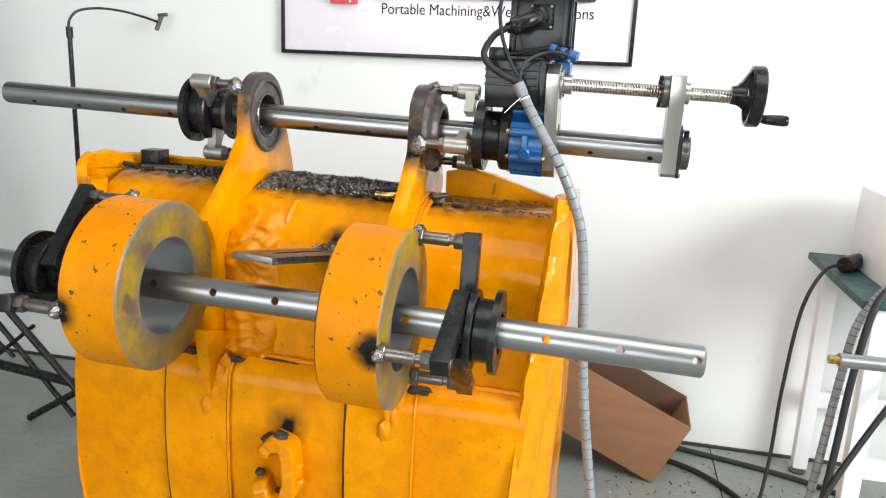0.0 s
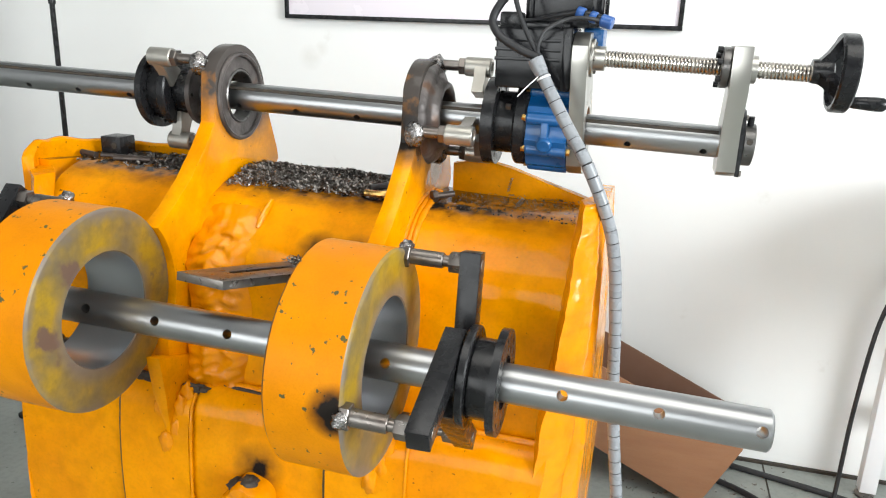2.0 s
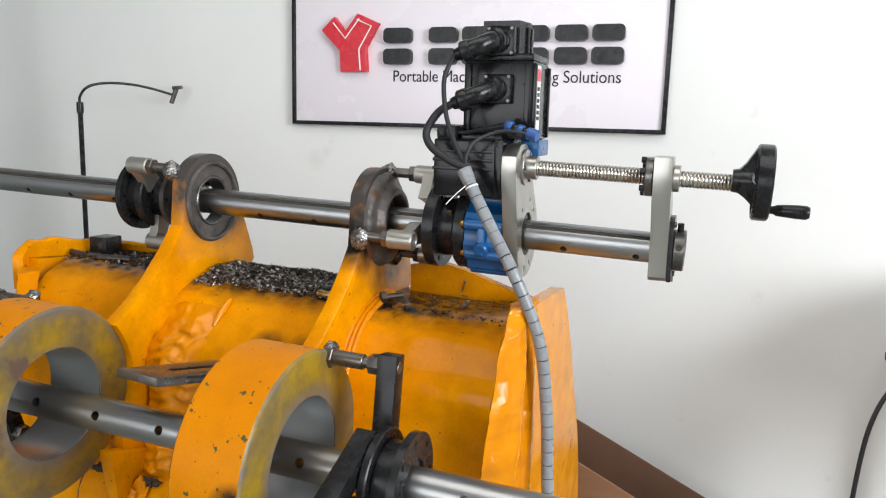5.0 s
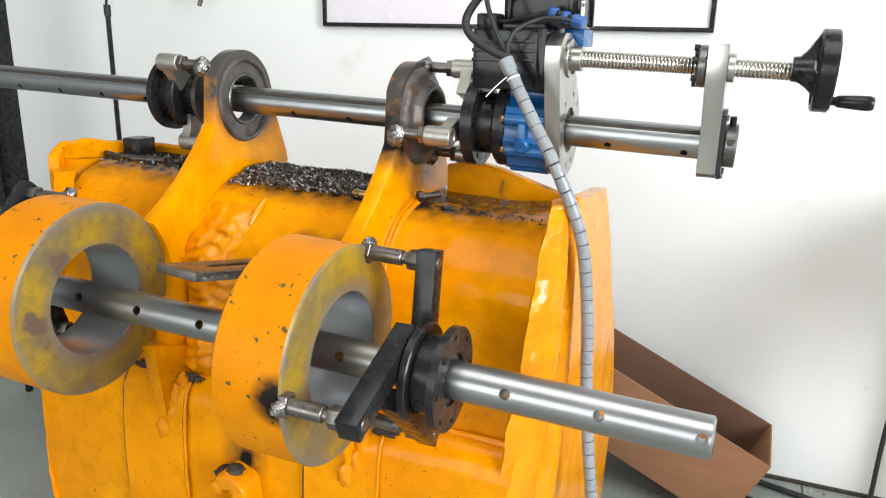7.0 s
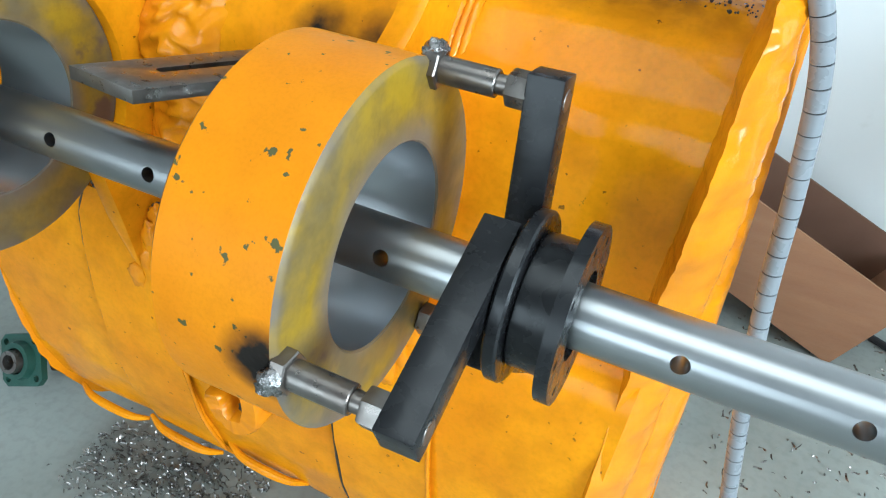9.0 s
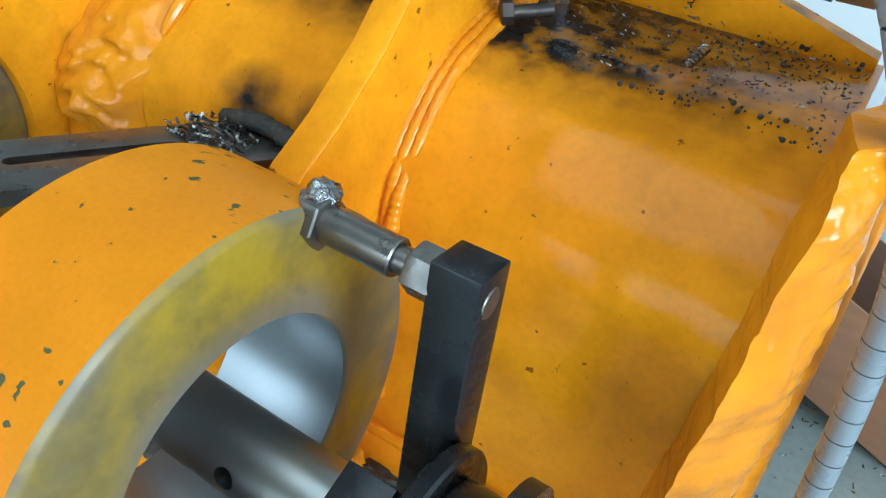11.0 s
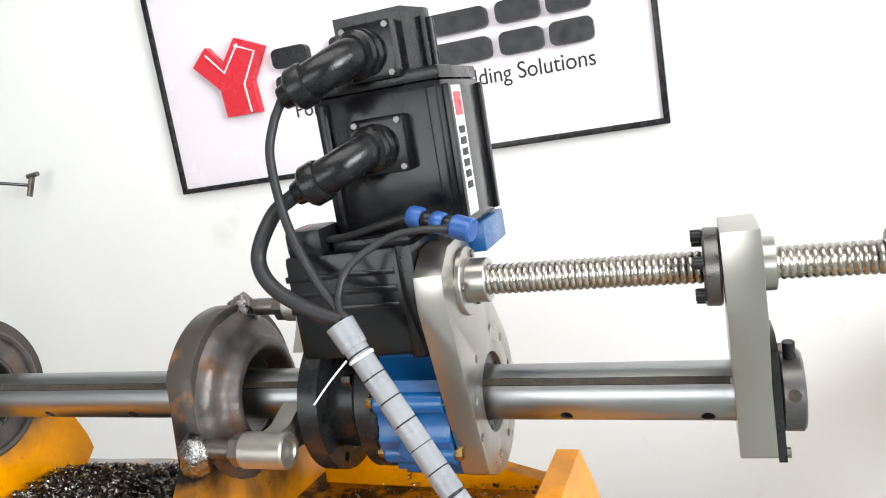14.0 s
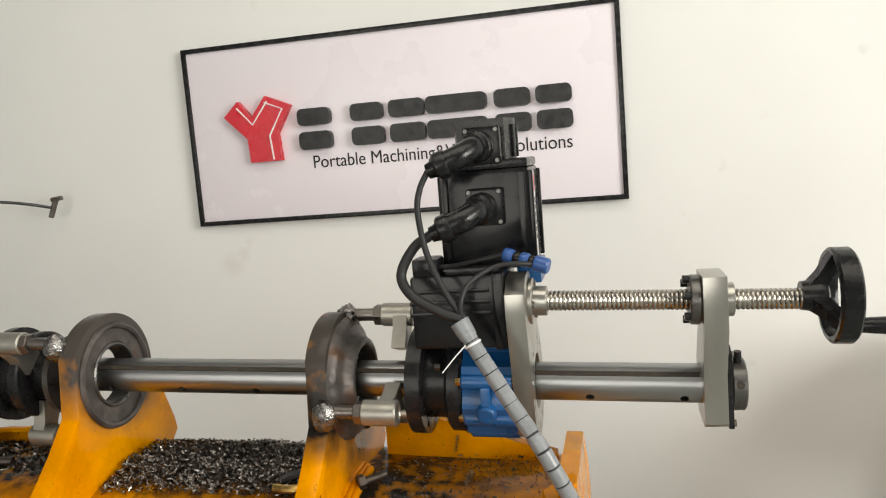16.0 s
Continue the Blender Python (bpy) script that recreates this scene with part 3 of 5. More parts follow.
def ear(x0, boss0, boss_len):
    hub_y, hub_z = 1.840, 1.089 + SLOPE * x0
    low_y, low_z = 1.410, 0.767 + SLOPE * x0
    dz = SLOPE * x0
    pts = circle(hub_y, hub_z, 0.1035, 30, -6, 150)
    pts += [(y, z + dz) for y, z in ((1.740, 1.045), (1.70, 0.998), (1.645, 0.945), (1.59, 0.905), (1.548, 0.882))]
    pts += circle(low_y, low_z, 0.1715, 16, 40, -38)
    pts += [(y, z + dz) for y, z in ((1.545, 0.60), (1.555, 0.50), (1.56, 0.40), (1.60, 0.42), (1.68, 0.6), (1.75, 0.88), (1.96, 0.90), (1.998, 0.935), (1.992, 0.96))]
    bm = B()
    outline(bm, pts, PLATE_W, Matrix.Translation((x0, 0, 0)) @ YZ, holes=[circle(hub_y, hub_z, 0.058, 32)], bevel=0.0022)
    plate = part("hinge_ear", bm, YELLOW, bucket, "painted hinge ear plate with scorched edge")
    bm = B()
    ring(bm, Vector((boss0, hub_y, hub_z)), X, 0.0545, 0.083, boss_len, 0.0015, 64)
    part("pin_boss", bm, BURNT, plate, "heat-blackened bare pin boss")
    bm = B()
    ring(bm, Vector((boss0 - 0.002, hub_y, hub_z)), X, 0.0485, 0.0545, boss_len + 0.004, 0.002)
    part("bushing", bm, DARK_STEEL, plate, "dull machined bushing")
    return plate


ear1, ear2 = ear(-0.590, -0.5905, 0.0335), ear(-0.172, -0.1725, 0.0335)
bm = B()
rings = []
for k, (dx, r) in enumerate(((0, 0.095), (0.006, 0.0925), (0.011, 0.088), (0.0145, 0.081), (0.016, 0.073), (0.022, 0.067), (0.030, 0.0635), (0.0315, 0.056), (0.028, 0.0505), (0, 0.0505))):
    loop = []
    for i in range(120):
        a = i * math.pi / 60
        lump = (0.0022 * noise.noise(Vector((math.cos(a) * 5, math.sin(a) * 5, k * 0.5))) + 0.0016 * noise.noise(Vector((math.cos(a) * 18, math.sin(a) * 18, k * 0.8)))) if k < 6 else 0.0
        loop.append(bm.verts.new(up(-0.1405 + dx, (r + lump) * math.cos(a), (r + lump) * math.sin(a))))
    rings.append(loop)
for a, c in zip(rings, rings[1:] + rings[:1]):
    for i in range(120):
        bm.faces.new((a[i], a[(i + 1) % 120], c[(i + 1) % 120], c[i]))
part("weld_ring", bm, BURNT, ear2, "lumpy dark weld fillet round the bore", sharp=70)
bm = B()
bead(bm, [up(-0.556, 0.084 * math.cos(a / 10 * math.pi), 0.084 * math.sin(a / 10 * math.pi)) for a in range(21)], 0.0055, 4)
part("weld_bead", bm, BURNT, ear1)

# lower bosses
for x0, x1 in ((-0.695, -0.572), (-0.192, -0.075)):
    boss = B()
    R, r = 0.1725, 0.099
    p = low(x0)
    L = x1 - x0
    lathe(boss, [(0, R - 0.004), (0.004, R), (L - 0.004, R)], p, AX, 96)
    boss = part("lower_boss", boss, YELLOW_RING, bucket, "wide yellow pin boss tube with chipped paint")
    bm = B()
    lathe(bm, [(L - 0.004, R), (L - 0.001, R - 0.003), (L, R - 0.006), (L, r + 0.002), (L - 0.002, r)], p, AX, 96)
    lathe(bm, [(0.004, R), (0, R - 0.004), (0, r + 0.002), (0.002, r)], p, AX, 96)
    part("end_face", bm, RING_FACE, boss, "scraped olive-brown bare end face")
    bm = B()
    lathe(bm, [(0.002, r), (L - 0.002, r)], p, AX, 96)
    part("bore_wall", bm, BORE, boss, "bright freshly bored inner wall")

# welds along ears and shell
for k, x in ((1, -0.141),):
    dz = SLOPE * x
    for d in (0, 0.009, 0.018):
        bm = B()
        bead(bm, [(x + d, 1.87 - d, 0.934 + dz), (x + d, 1.795, 0.933 + dz - d * 0.2), (x + d, 1.72 - d * 0.5, 0.908 + dz - d * 0.4), (x + d, 1.662 - d * 0.6, 0.855 + dz - d), (x + d, 1.636 - d * 0.3, 0.79 + dz), (x + d, 1.626, 0.7 + dz), (x + d, 1.612, 0.60 + dz)], 0.0062, k + d * 90, 40)
        part("weld_seam", bm, YELLOW_WELD, bucket, sharp=60)
for k, x in enumerate((-0.598, -0.179)):
    dz = SLOPE * x
    bm = B()
    bead(bm, [(x, 1.87, 0.934 + dz), (x, 1.795, 0.933 + dz), (x, 1.72, 0.905 + dz), (x, 1.655, 0.85 + dz), (x, 1.635, 0.78 + dz), (x, 1.618, 0.65 + dz)], 0.008, k + 5, 40)
    part("weld_seam", bm, YELLOW_WELD, bucket, sharp=60)
def shell_y(z):
    """Front of the upper shell at a height."""
    for (y0, z0), (y1, z1) in zip(UPPER[3:], UPPER[4:]):
        if z <= z0 and z >= z1:
            return y0 + (y1 - y0) * (z0 - z) / (z0 - z1)
    return UPPER[-1][0] if z < 0.6 else 1.79


bm = B()
rows = []
for i in range(91):
    t = i / 90
    z = 0.925 - 0.37 * t
    y = shell_y(z - 0.0144)
    row = []
    for s in range(29):
        w = s / 28
        ripple = 0.0035 * math.sin(t * 95 + 5 * noise.noise(Vector((t * 6, w * 3, 1))) + w * 4)
        lump = 0.016 * noise.noise(Vector((t * 9, w * 4, 5))) + 0.006 * noise.noise(Vector((t * 26, w * 11, 9))) + ripple
        row.append(bm.verts.new((-0.560 + 0.125 * w + 0.02 * noise.noise(Vector((t * 5, 1, 0))), y - (0.002 + (0.022 + lump) * math.sin(math.pi * w) ** 0.7 + 0.012 * (1 - w)), z - SLOPE * -0.5)))
    rows.append(row)
for a, c in zip(rows, rows[1:]):
    for s in range(28):
        bm.faces.new((a[s], a[s + 1], c[s + 1], c[s]))
part("weld_patch", bm, YELLOW_WELD, bucket, "lumpy painted repair weld", sharp=80)
bm = B()
sweep(bm, [(-0.425, 1.716, 0.922), (-0.430, 1.690, 0.898), (-0.433, 1.668, 0.877)], lambda t: 0.0075 * math.sin(math.pi * (0.15 + 0.7 * t)), 10, 8)
part("paint_run", bm, YELLOW_WELD, bucket)
bm = B()
bead(bm, [(-0.50, 1.594, 0.570), (-0.42, 1.590, 0.572), (-0.33, 1.589, 0.563), (-0.24, 1.589, 0.560)], 0.0042, 21, 40)
part("seam_crack", bm, SOOT_AND_SHADE, bucket, "dark cracked seam", sharp=60)
bm = B()
bead(bm, [(BX0, 1.612, 0.590), (-0.7, 1.598, 0.582), (-0.5, 1.600, 0.576), (-0.3, 1.597, 0.572), (-0.1, 1.60, 0.566), (BX1 - 0.02, 1.60, 0.56)], 0.007, 9, 40)
part("weld_seam", bm, YELLOW_WELD, bucket, sharp=60)
for k, (x, y, z) in enumerate(((-0.528, 1.568, 0.571), (-0.085, 1.56, 0.560), (-0.635, 1.57, 0.578))):
    bm = B()
    blob(bm, (x, y, z), 0.016, k, (1.9, 0.6, 0.6), 0.7)
    part("slag_patch", bm, SOOT_AND_SHADE, bucket, "black slag along the seam", sharp=60)

# pointed feet of the ears on the lower shell, with lumpy welds
for k, x in enumerate((-0.580, -0.160)):
    bm = B()
    outline(bm, [(1.50, 0.66), (1.512, 0.58), (1.528, 0.50), (1.535, 0.475), (1.58, 0.42), (1.62, 0.62)], 0.03, Matrix.Translation((x, 0, 0)) @ YZ, bevel=0.006)
    for v in bm.verts:
        v.co.x = x + 0.018 + (v.co.x - x - 0.015) * max(0.15, min(1.0, (v.co.z - 0.45) / 0.13))
    part("ear_foot", bm, YELLOW, bucket)
    for j, (dx, y, z, r) in enumerate(((0.038, 1.548, 0.535, 0.018), (0.030, 1.540, 0.495, 0.016), (-0.006, 1.545, 0.53, 0.016), (0.012, 1.533, 0.468, 0.017), (0.046, 1.560, 0.56, 0.016))):
        bm = B(); blob(bm, (x + dx, y, z), r, k * 7 + j, (0.9, 0.6, 1.5), 0.35)
        part("weld_lump", bm, YELLOW_WELD, bucket, sharp=80)
# dark open joints along the wear strips
for k, x in enumerate((-0.676, -0.239)):
    bm = B(); bead(bm, [(x, y - 0.002, z + SLOPE * x) for y, z in LOWER[1:8]], 0.0032, k, 24)
    part("strip_joint", bm, SOOT_AND_SHADE, bucket, sharp=60)
for k, x in enumerate((-0.516, -0.083)):
    bm = B(); bead(bm, [(x, y - 0.006, z + SLOPE * x) for y, z in LOWER[1:8]], 0.0036, k + 30, 24)
    part("strip_weld", bm, YELLOW_WELD, bucket, sharp=60)

# pressed lips along the belly
for x, z in ((-0.80, 0.02), (-0.62, 0.02), (-0.42, 0.06), (-0.18, 0.03)):
    bm = B()
    y = 1.576 if z < 0.05 else 1.569
    sweep(bm, [(x - 0.085, y + 0.012, z + 0.008), (x - 0.05, y, z), (x, y - 0.002, z - 0.006), (x + 0.05, y, z - 0.008), (x + 0.085, y + 0.012, z - 0.008)], lambda t: 0.007 * math.sin(math.pi * (0.08 + 0.84 * t)) + 0.002, 10, 8)
    part("pressed_lip", bm, YELLOW, bucket)
# hook cast on the belly: rough post, curled foot and burnt top
HX, HZ = -0.372, 0.345
bm = B()
path = smooth_path([(HX - 0.040, 1.512, HZ + 0.048), (HX - 0.018, 1.508, HZ + 0.068), (HX + 0.010, 1.508, HZ + 0.062), (HX + 0.018, 1.508, HZ + 0.03), (HX + 0.018, 1.508, HZ - 0.03), (HX + 0.006, 1.508, HZ - 0.062), (HX - 0.022, 1.508, HZ - 0.072), (HX - 0.048, 1.510, HZ - 0.054), (HX - 0.055, 1.512, HZ - 0.025)], 10)
rows = []
for i, q in enumerate(path):
    d = (path[min(i + 1, len(path) - 1)] - path[max(i - 1, 0)]).normalized()
    side = Vector((d.z, 0, -d.x))
    w = 0.0165 * (1 + 0.25 * noise.noise(Vector((i * 0.15, 4, 1)))) * (0.72 if i in (0, len(path) - 1) else 1)
    rows.append([bm.verts.new(q + side * w * sx + Vector((0, sy + 0.003 * noise.noise(Vector((i * 0.4, sx * 3, sy * 50))), 0))) for sx, sy in ((-1, 0.035), (-1, -0.016), (-0.75, -0.023), (0.75, -0.023), (1, -0.016), (1, 0.035))])
for a, c in zip(rows, rows[1:]):
    for j in range(6):
        bm.faces.new((a[j], a[(j + 1) % 6], c[(j + 1) % 6], c[j]))
bm.faces.new(rows[0][::-1]); bm.faces.new(rows[-1])
part("lifting_hook", bm, YELLOW_WELD, bucket, "broken thick hook with burnt top", sharp=50)
for k, (x, z, r, mt, nm) in enumerate(((-0.040, 0.045, 0.017, YELLOW_WELD, "weld_lump"), (-0.034, 0.072, 0.014, SOOT_AND_SHADE, "burnt_tip"), (-0.008, 0.083, 0.014, SOOT_AND_SHADE, "burnt_tip"), (0.034, 0.02, 0.009, YELLOW_WELD, "weld_lump"), (0.036, -0.02, 0.010, YELLOW_WELD, "weld_lump"), (-0.058, -0.012, 0.009, SOOT_AND_SHADE, "burnt_tip"), (-0.012, -0.05, 0.007, SOOT_AND_SHADE, "burnt_tip"))):
    bm = B(); blob(bm, (HX + x, 1.512, HZ + z), r, k + 40, (1.25, 1.3, 0.9), 0.4)
    part(nm, bm, mt, bucket, "burnt black crust" if mt is SOOT_AND_SHADE else "", sharp=60)

# flat bar welded to the shell between the ears
bm = B()
A, Bq = Vector((-0.262, 1.638, 0.822)), Vector((-0.384, 1.395, 0.856))
d = (Bq - A).normalized()
side = Vector((0, 0, 1)).cross(d).normalized()
m = Matrix.Translation(A) @ Matrix((side, d, d.cross(side))).transposed().to_4x4()
L = (Bq - A).length
outline(bm, [(-0.040, 0), (0.040, 0), (0.040, 0.255), (-0.040, 0.288)], 0.014, m, holes=[circle(-0.004, 0.21, 0.006, 8, 0, 180) + circle(-0.004, 0.09, 0.006, 8, 180, 360)], bevel=0.001)
part("flat_bar", bm, STEEL, bucket, "bare steel flat bar with a slot")
bm = B()
bead(bm, [(-0.315, 1.632, 0.840), (-0.27, 1.634, 0.848), (-0.215, 1.634, 0.838)], 0.009, 3, 20)
part("slag_patch", bm, SOOT_AND_SHADE, bucket, sharp=60)

# ---- lower boring bar and its clamps ----
bar = root("boring_bar", low(-0.4, 0, -0.029), "bright ground steel boring bar with cross holes, through the lower bosses", "boring bar", "boring bars")


def bored_bar(start, r, at, out, hole_r, x0, x1, key=None):
    """A round bar from x0 to x1 with cross holes drilled right through it, and a keyway."""
    bm = B()
    rod(bm, start(x0), start(x1), r, 64, 0.003)
    body = new("shaft", mesh_of("shaft", bm, BAR))
    tool = B()
    for x in at:
        rod(tool, start(x) - out * 0.06, start(x) + out * 0.06, hole_r, 20)
    if key is not None:
        box(tool, (x0 - 0.02, -0.004, r - 0.006), (x1 + 0.02, 0.004, r + 0.02), key)
    cutter = new("cutter", mesh_of("cutter", tool, BAR))
    mod = body.modifiers.new("holes", "BOOLEAN")
    mod.operation, mod.object, mod.solver, mod.use_self = "DIFFERENCE", cutter, "EXACT", True
    bpy.context.view_layer.update()
    me = bpy.data.meshes.new_from_object(body.evaluated_get(bpy.context.evaluated_depsgraph_get()))
    bpy.data.objects.remove(body)
    bpy.data.objects.remove(cutter)
    for p in me.polygons:
        p.use_smooth = True
    me.set_sharp_from_angle(angle=radians(32))
    return me


def fixed(name, me, parent):
    ob = new(name, me)
    ob.parent = parent
    ob.matrix_parent_inverse = parent.matrix_basis.inverted()
    return ob


HD = Vector((0, -0.945, 0.327)).normalized()
fixed("shaft", bored_bar(low, 0.029, [-0.590 + 0.1305 * k for k in range(-4, 9)], HD, 0.0078, -1.22, 0.468), bar)
bm = B(); lathe(bm, [(0, 0), (0, 0.0235), (0.0012, 0.0242), (0.0012, 0)], low(0.4678), AX, 40)
part("end_face", bm, DARK_STEEL, bar, "turned bar end")


def flange(bm, p, axis, r_in, r_out, t, holes, r_holes, hr=0.0045):
    """A flat flange with bolt holes through it."""
    outline(bm, circle(0, 0, r_out, 48), t, frame_x(p, axis), holes=[circle(0, 0, r_in, 32)] + [circle(*polar(r_holes, 360 * k / holes), hr, 10) for k in range(holes)])
    return bm


def spider(x, s, angles, name_label):
    """Clamp hub on the lower bar: three arms, disc, neck and flange. s: +1 outwards to +x."""
    sp = root("bar_clamp", low(x, 0, -0.08), name_label, "clamp", "clamps of the boring bar")
    ax = AX * s
    bm = B(); ring(bm, low(x + s * 0.033), ax, 0.0295, 0.077, 0.013, 0.002)
    part("disc", bm, BLACK, sp)
    bm = B(); ring(bm, low(x + s * 0.046), ax, 0.0295, 0.060, 0.034, 0.002)
    part("neck", bm, BLACK, sp)
    bm = B(); flange(bm, low(x + s * 0.079), ax, 0.04, 0.079, 0.012, 8, 0.066)
    part("flange", bm, BLACK, sp)
    bm = B(); ring(bm, low(x + s * 0.020), ax, 0.0295, 0.046, 0.018, 0.002)
    part("sleeve", bm, BLACK, sp)
    bm = B(); ring(bm, low(x + s * 0.078), ax, 0.0295, 0.0405, 0.007, 0.001)
    part("seal", bm, STEEL, sp)
    for k, a in enumerate(angles):
        c, sn = math.cos(radians(a)), math.sin(radians(a))
        b = radians(a + s * 19)
        m = Matrix.Translation(low(x)) @ Matrix(((s, 0, 0, 0), (0, math.cos(b), -math.sin(b), 0), (0, math.sin(b), math.cos(b), 0), (0, 0, 0, 1)))
        bm = B(); box(bm, (0.0, -0.022, -s * 0.055 - 0.0165), (0.0325, 0.175, -s * 0.055 + 0.0165), m, bevel=0.0018)
        arm = part("arm", bm, BLACK, sp)
        tip = low(x) + Vector((0, c, sn)) * 0.165
        bm = B(); rod(bm, tip + AX * s * 0.028, tip + AX * s * 0.0332, 0.010, 20)
        part("stud_end", bm, STEEL, arm)
        bm = B(); hexnut(bm, tip - AX * s * 0.018, ax, 0.0165, 0.02)
        part("nut", bm, STEEL, arm)
        bm = B()
        rod(bm, tip - AX * s * 0.087, tip - AX * s * 0.028, 0.0125, 20)
        rod(bm, tip - AX * s * 0.03, tip, 0.009, 16)
        hexnut(bm, tip - AX * s * 0.094, ax, 0.0185, 0.014)
        part("standoff", bm, STEEL, arm, "steel standoff welded to the boss")
        bm = B()
        blob(bm, tip - AX * s * 0.0905 + Vector((0, c, sn)) * 0.012, 0.013, k * 5, (0.9, 1, 1), 0.3)
        part("tack_weld", bm, WELD, arm, sharp=60)
    return sp


spider(0.016, 1, (62, 182, 298), "black steel clamp with three arms bolted to the lower boss")
spider(-0.785, -1, (66, 186, 306), "black steel clamp with three arms on the outer boss side")
# ---- upper boring bar ----
ubar = root("boring_bar", up(-0.4, 0, -0.028), "bright keyed steel boring bar through the upper ear bosses", "boring bar", "boring bars")
HU = Vector((0, -0.80, -0.60))
KEY = Matrix.Translation(up(0)) @ Matrix(((1, 0, 0, 0), (0, 0.66, -0.75, 0), (SLOPE, 0.75, 0.66, 0), (0, 0, 0, 1)))
fixed("shaft", bored_bar(up, 0.028, [-0.42 + 0.1305 * k for k in range(-6, 7)], HU, 0.0062, -1.30, 0.440, KEY), ubar)
# dark strip nearly flush with the bar, painting the slot's shade
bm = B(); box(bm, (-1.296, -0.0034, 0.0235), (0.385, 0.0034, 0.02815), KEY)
part("keyway", bm, SOOT_AND_SHADE, ubar, "dark strip painting the shade in the long keyway")
for x, ax in ((-1.3, -AX), (0.44, AX)):
    bm = B(); lathe(bm, [(-0.0004, 0), (-0.0004, 0.0205), (0.001, 0.0210), (0.001, 0)], up(x), ax, 40)
    part("end_face", bm, DARK_STEEL, ubar, "turned bar end")


def lever(parent, x, s, a, mat, r_end, weld_x):
    """Aluminium clamp lever with coupling nut and a bolt tacked to the ear at weld_x."""
    c, sn = math.cos(radians(a)), math.sin(radians(a))
    m = Matrix.Translation(up(x)) @ Matrix(((0, 0, s, 0), (c, -sn, 0, 0), (sn, c, 0, 0), (0, 0, 0, 1)))
    bm = B()
    e = r_end
    outline(bm, [(0.045, -0.018), (e - 0.025, -0.013), (e, -0.018), (e + 0.013, -0.013), (e + 0.018, 0), (e + 0.013, 0.013), (e, 0.018), (e - 0.025, 0.018), (0.045, 0.026)], 0.022, m)
    lv = part("lever", bm, mat, parent)
    tip = up(x) + Vector((0, c, sn)) * r_end
    bm = B(); ring(bm, tip - AX * s * 0.022, AX * s, 0.0105, 0.0185, 0.052, 0.002, 32)
    part("coupling", bm, mat, lv)
    w = up(weld_x) + Vector((0, c, sn)) * r_end
    bm = B(); hexnut(bm, tip - AX * s * 0.034, AX * s, 0.0172, 0.013)
    rod(bm, w, tip + AX * s * 0.01, 0.0100, 20)
    part("bolt", bm, STEEL, lv)
    bm = B()
    blob(bm, w + Vector((-0.004, -0.004, -0.006)), 0.0165, a, (1.15, 0.95, 1.45), 0.28)
    part("tack_weld", bm, WELD, lv, sharp=60)
    return lv


# clamp at the far side of the first ear
cl = root("bar_clamp", up(-0.72, 0, -0.08), "black flanged clamp with aluminium levers beside the upper ear", "clamp", "clamps of the upper bar")
bm = B(); flange(bm, up(-0.755), AX, 0.0285, 0.080, 0.014, 8, 0.067)
part("flange", bm, BLACK, cl)
bm = B(); ring(bm, up(-0.741), AX, 0.0285, 0.060, 0.03, 0.002)
part("neck", bm, BLACK, cl)
bm = B(); ring(bm, up(-0.711), AX, 0.0285, 0.073, 0.02, 0.003)
part("disc", bm, BLACK, cl)
bm = B(); ring(bm, up(-0.691), AX, 0.0285, 0.046, 0.044, 0.002)
part("sleeve", bm, PLASTIC, cl)
bm = B(); flange(bm, up(-0.647), AX, 0.0285, 0.066, 0.01, 6, 0.055)
part("inner_flange", bm, BURNT, cl)
for a in (136, 256, 16):
    lever(cl, -0.682, -1, a, CAST_ALU, 0.104, -0.596)

# ---- drive head on the upper bar ----
head = root("boring_drive_head", up(0.05, 0, -0.09), "blue and black boring drive head with aluminium end plate", "boring machine")
bm = B(); flange(bm, up(-0.028), AX, 0.0285, 0.081, 0.022, 6, 0.068, 0.0055)
part("front_disc", bm, BLACK, head)
bm = B(); ring(bm, up(-0.010), AX, 0.0285, 0.057, 0.040, 0.002)
part("neck", bm, BLACK, head)
bm = B(); hexnut(bm, up(0.012, -0.047, 0.033), AX, 0.006, 0.010)
part("set_screw", bm, STEEL, head)
bm = B(); ring(bm, up(0.029), AX, 0.0285, 0.076, 0.025, 0.004)
part("bearing_disc", bm, BLACK, head)
bm = B()
pts = []
for k in range(8):
    a = 22.5 + 45 * k
    pts += [polar(0.072, a - 14), polar(0.079, a - 8), polar(0.079, a + 8), polar(0.072, a + 14)]
outline(bm, pts, 0.074, frame_x(up(0.055), AX), holes=[circle(0, 0, 0.03, 32)])
hous = part("gear_housing", bm, BLUE, head, "blue enamelled cast gear housing")
for a in (165, 210, 255, 120, 300):
    m = frame_x(up(0.06), AX)
    q = Vector((0, *polar(0.073, a)))
    bm = B(); lathe(bm, [(0, 0), (0, 0.0095), (0.003, 0.0115), (0.073, 0.0115), (0.073, 0)], up(0.055) + q, AX, 16)
    part("rib", bm, BLUE, hous)
    bm = B(); hexnut(bm, up(0.047) + q, AX, 0.0065, 0.01)
    part("brass_bolt", bm, BRASS, hous, "brass bolt")
    bm = B(); hexnut(bm, up(0.1275) + q * 1.02, AX, 0.0065, 0.008)
    part("brass_bolt", bm, BRASS, hous, "brass bolt")
bm = B(); rod(bm, up(0.090, -0.068, -0.022), up(0.090, -0.084, -0.028), 0.014, 24, 0.003)
box(bm, (0.083, 1.757, 1.05), (0.097, 1.766, 1.10), bevel=0.003)
part("plug_cap", bm, BLUE, hous)

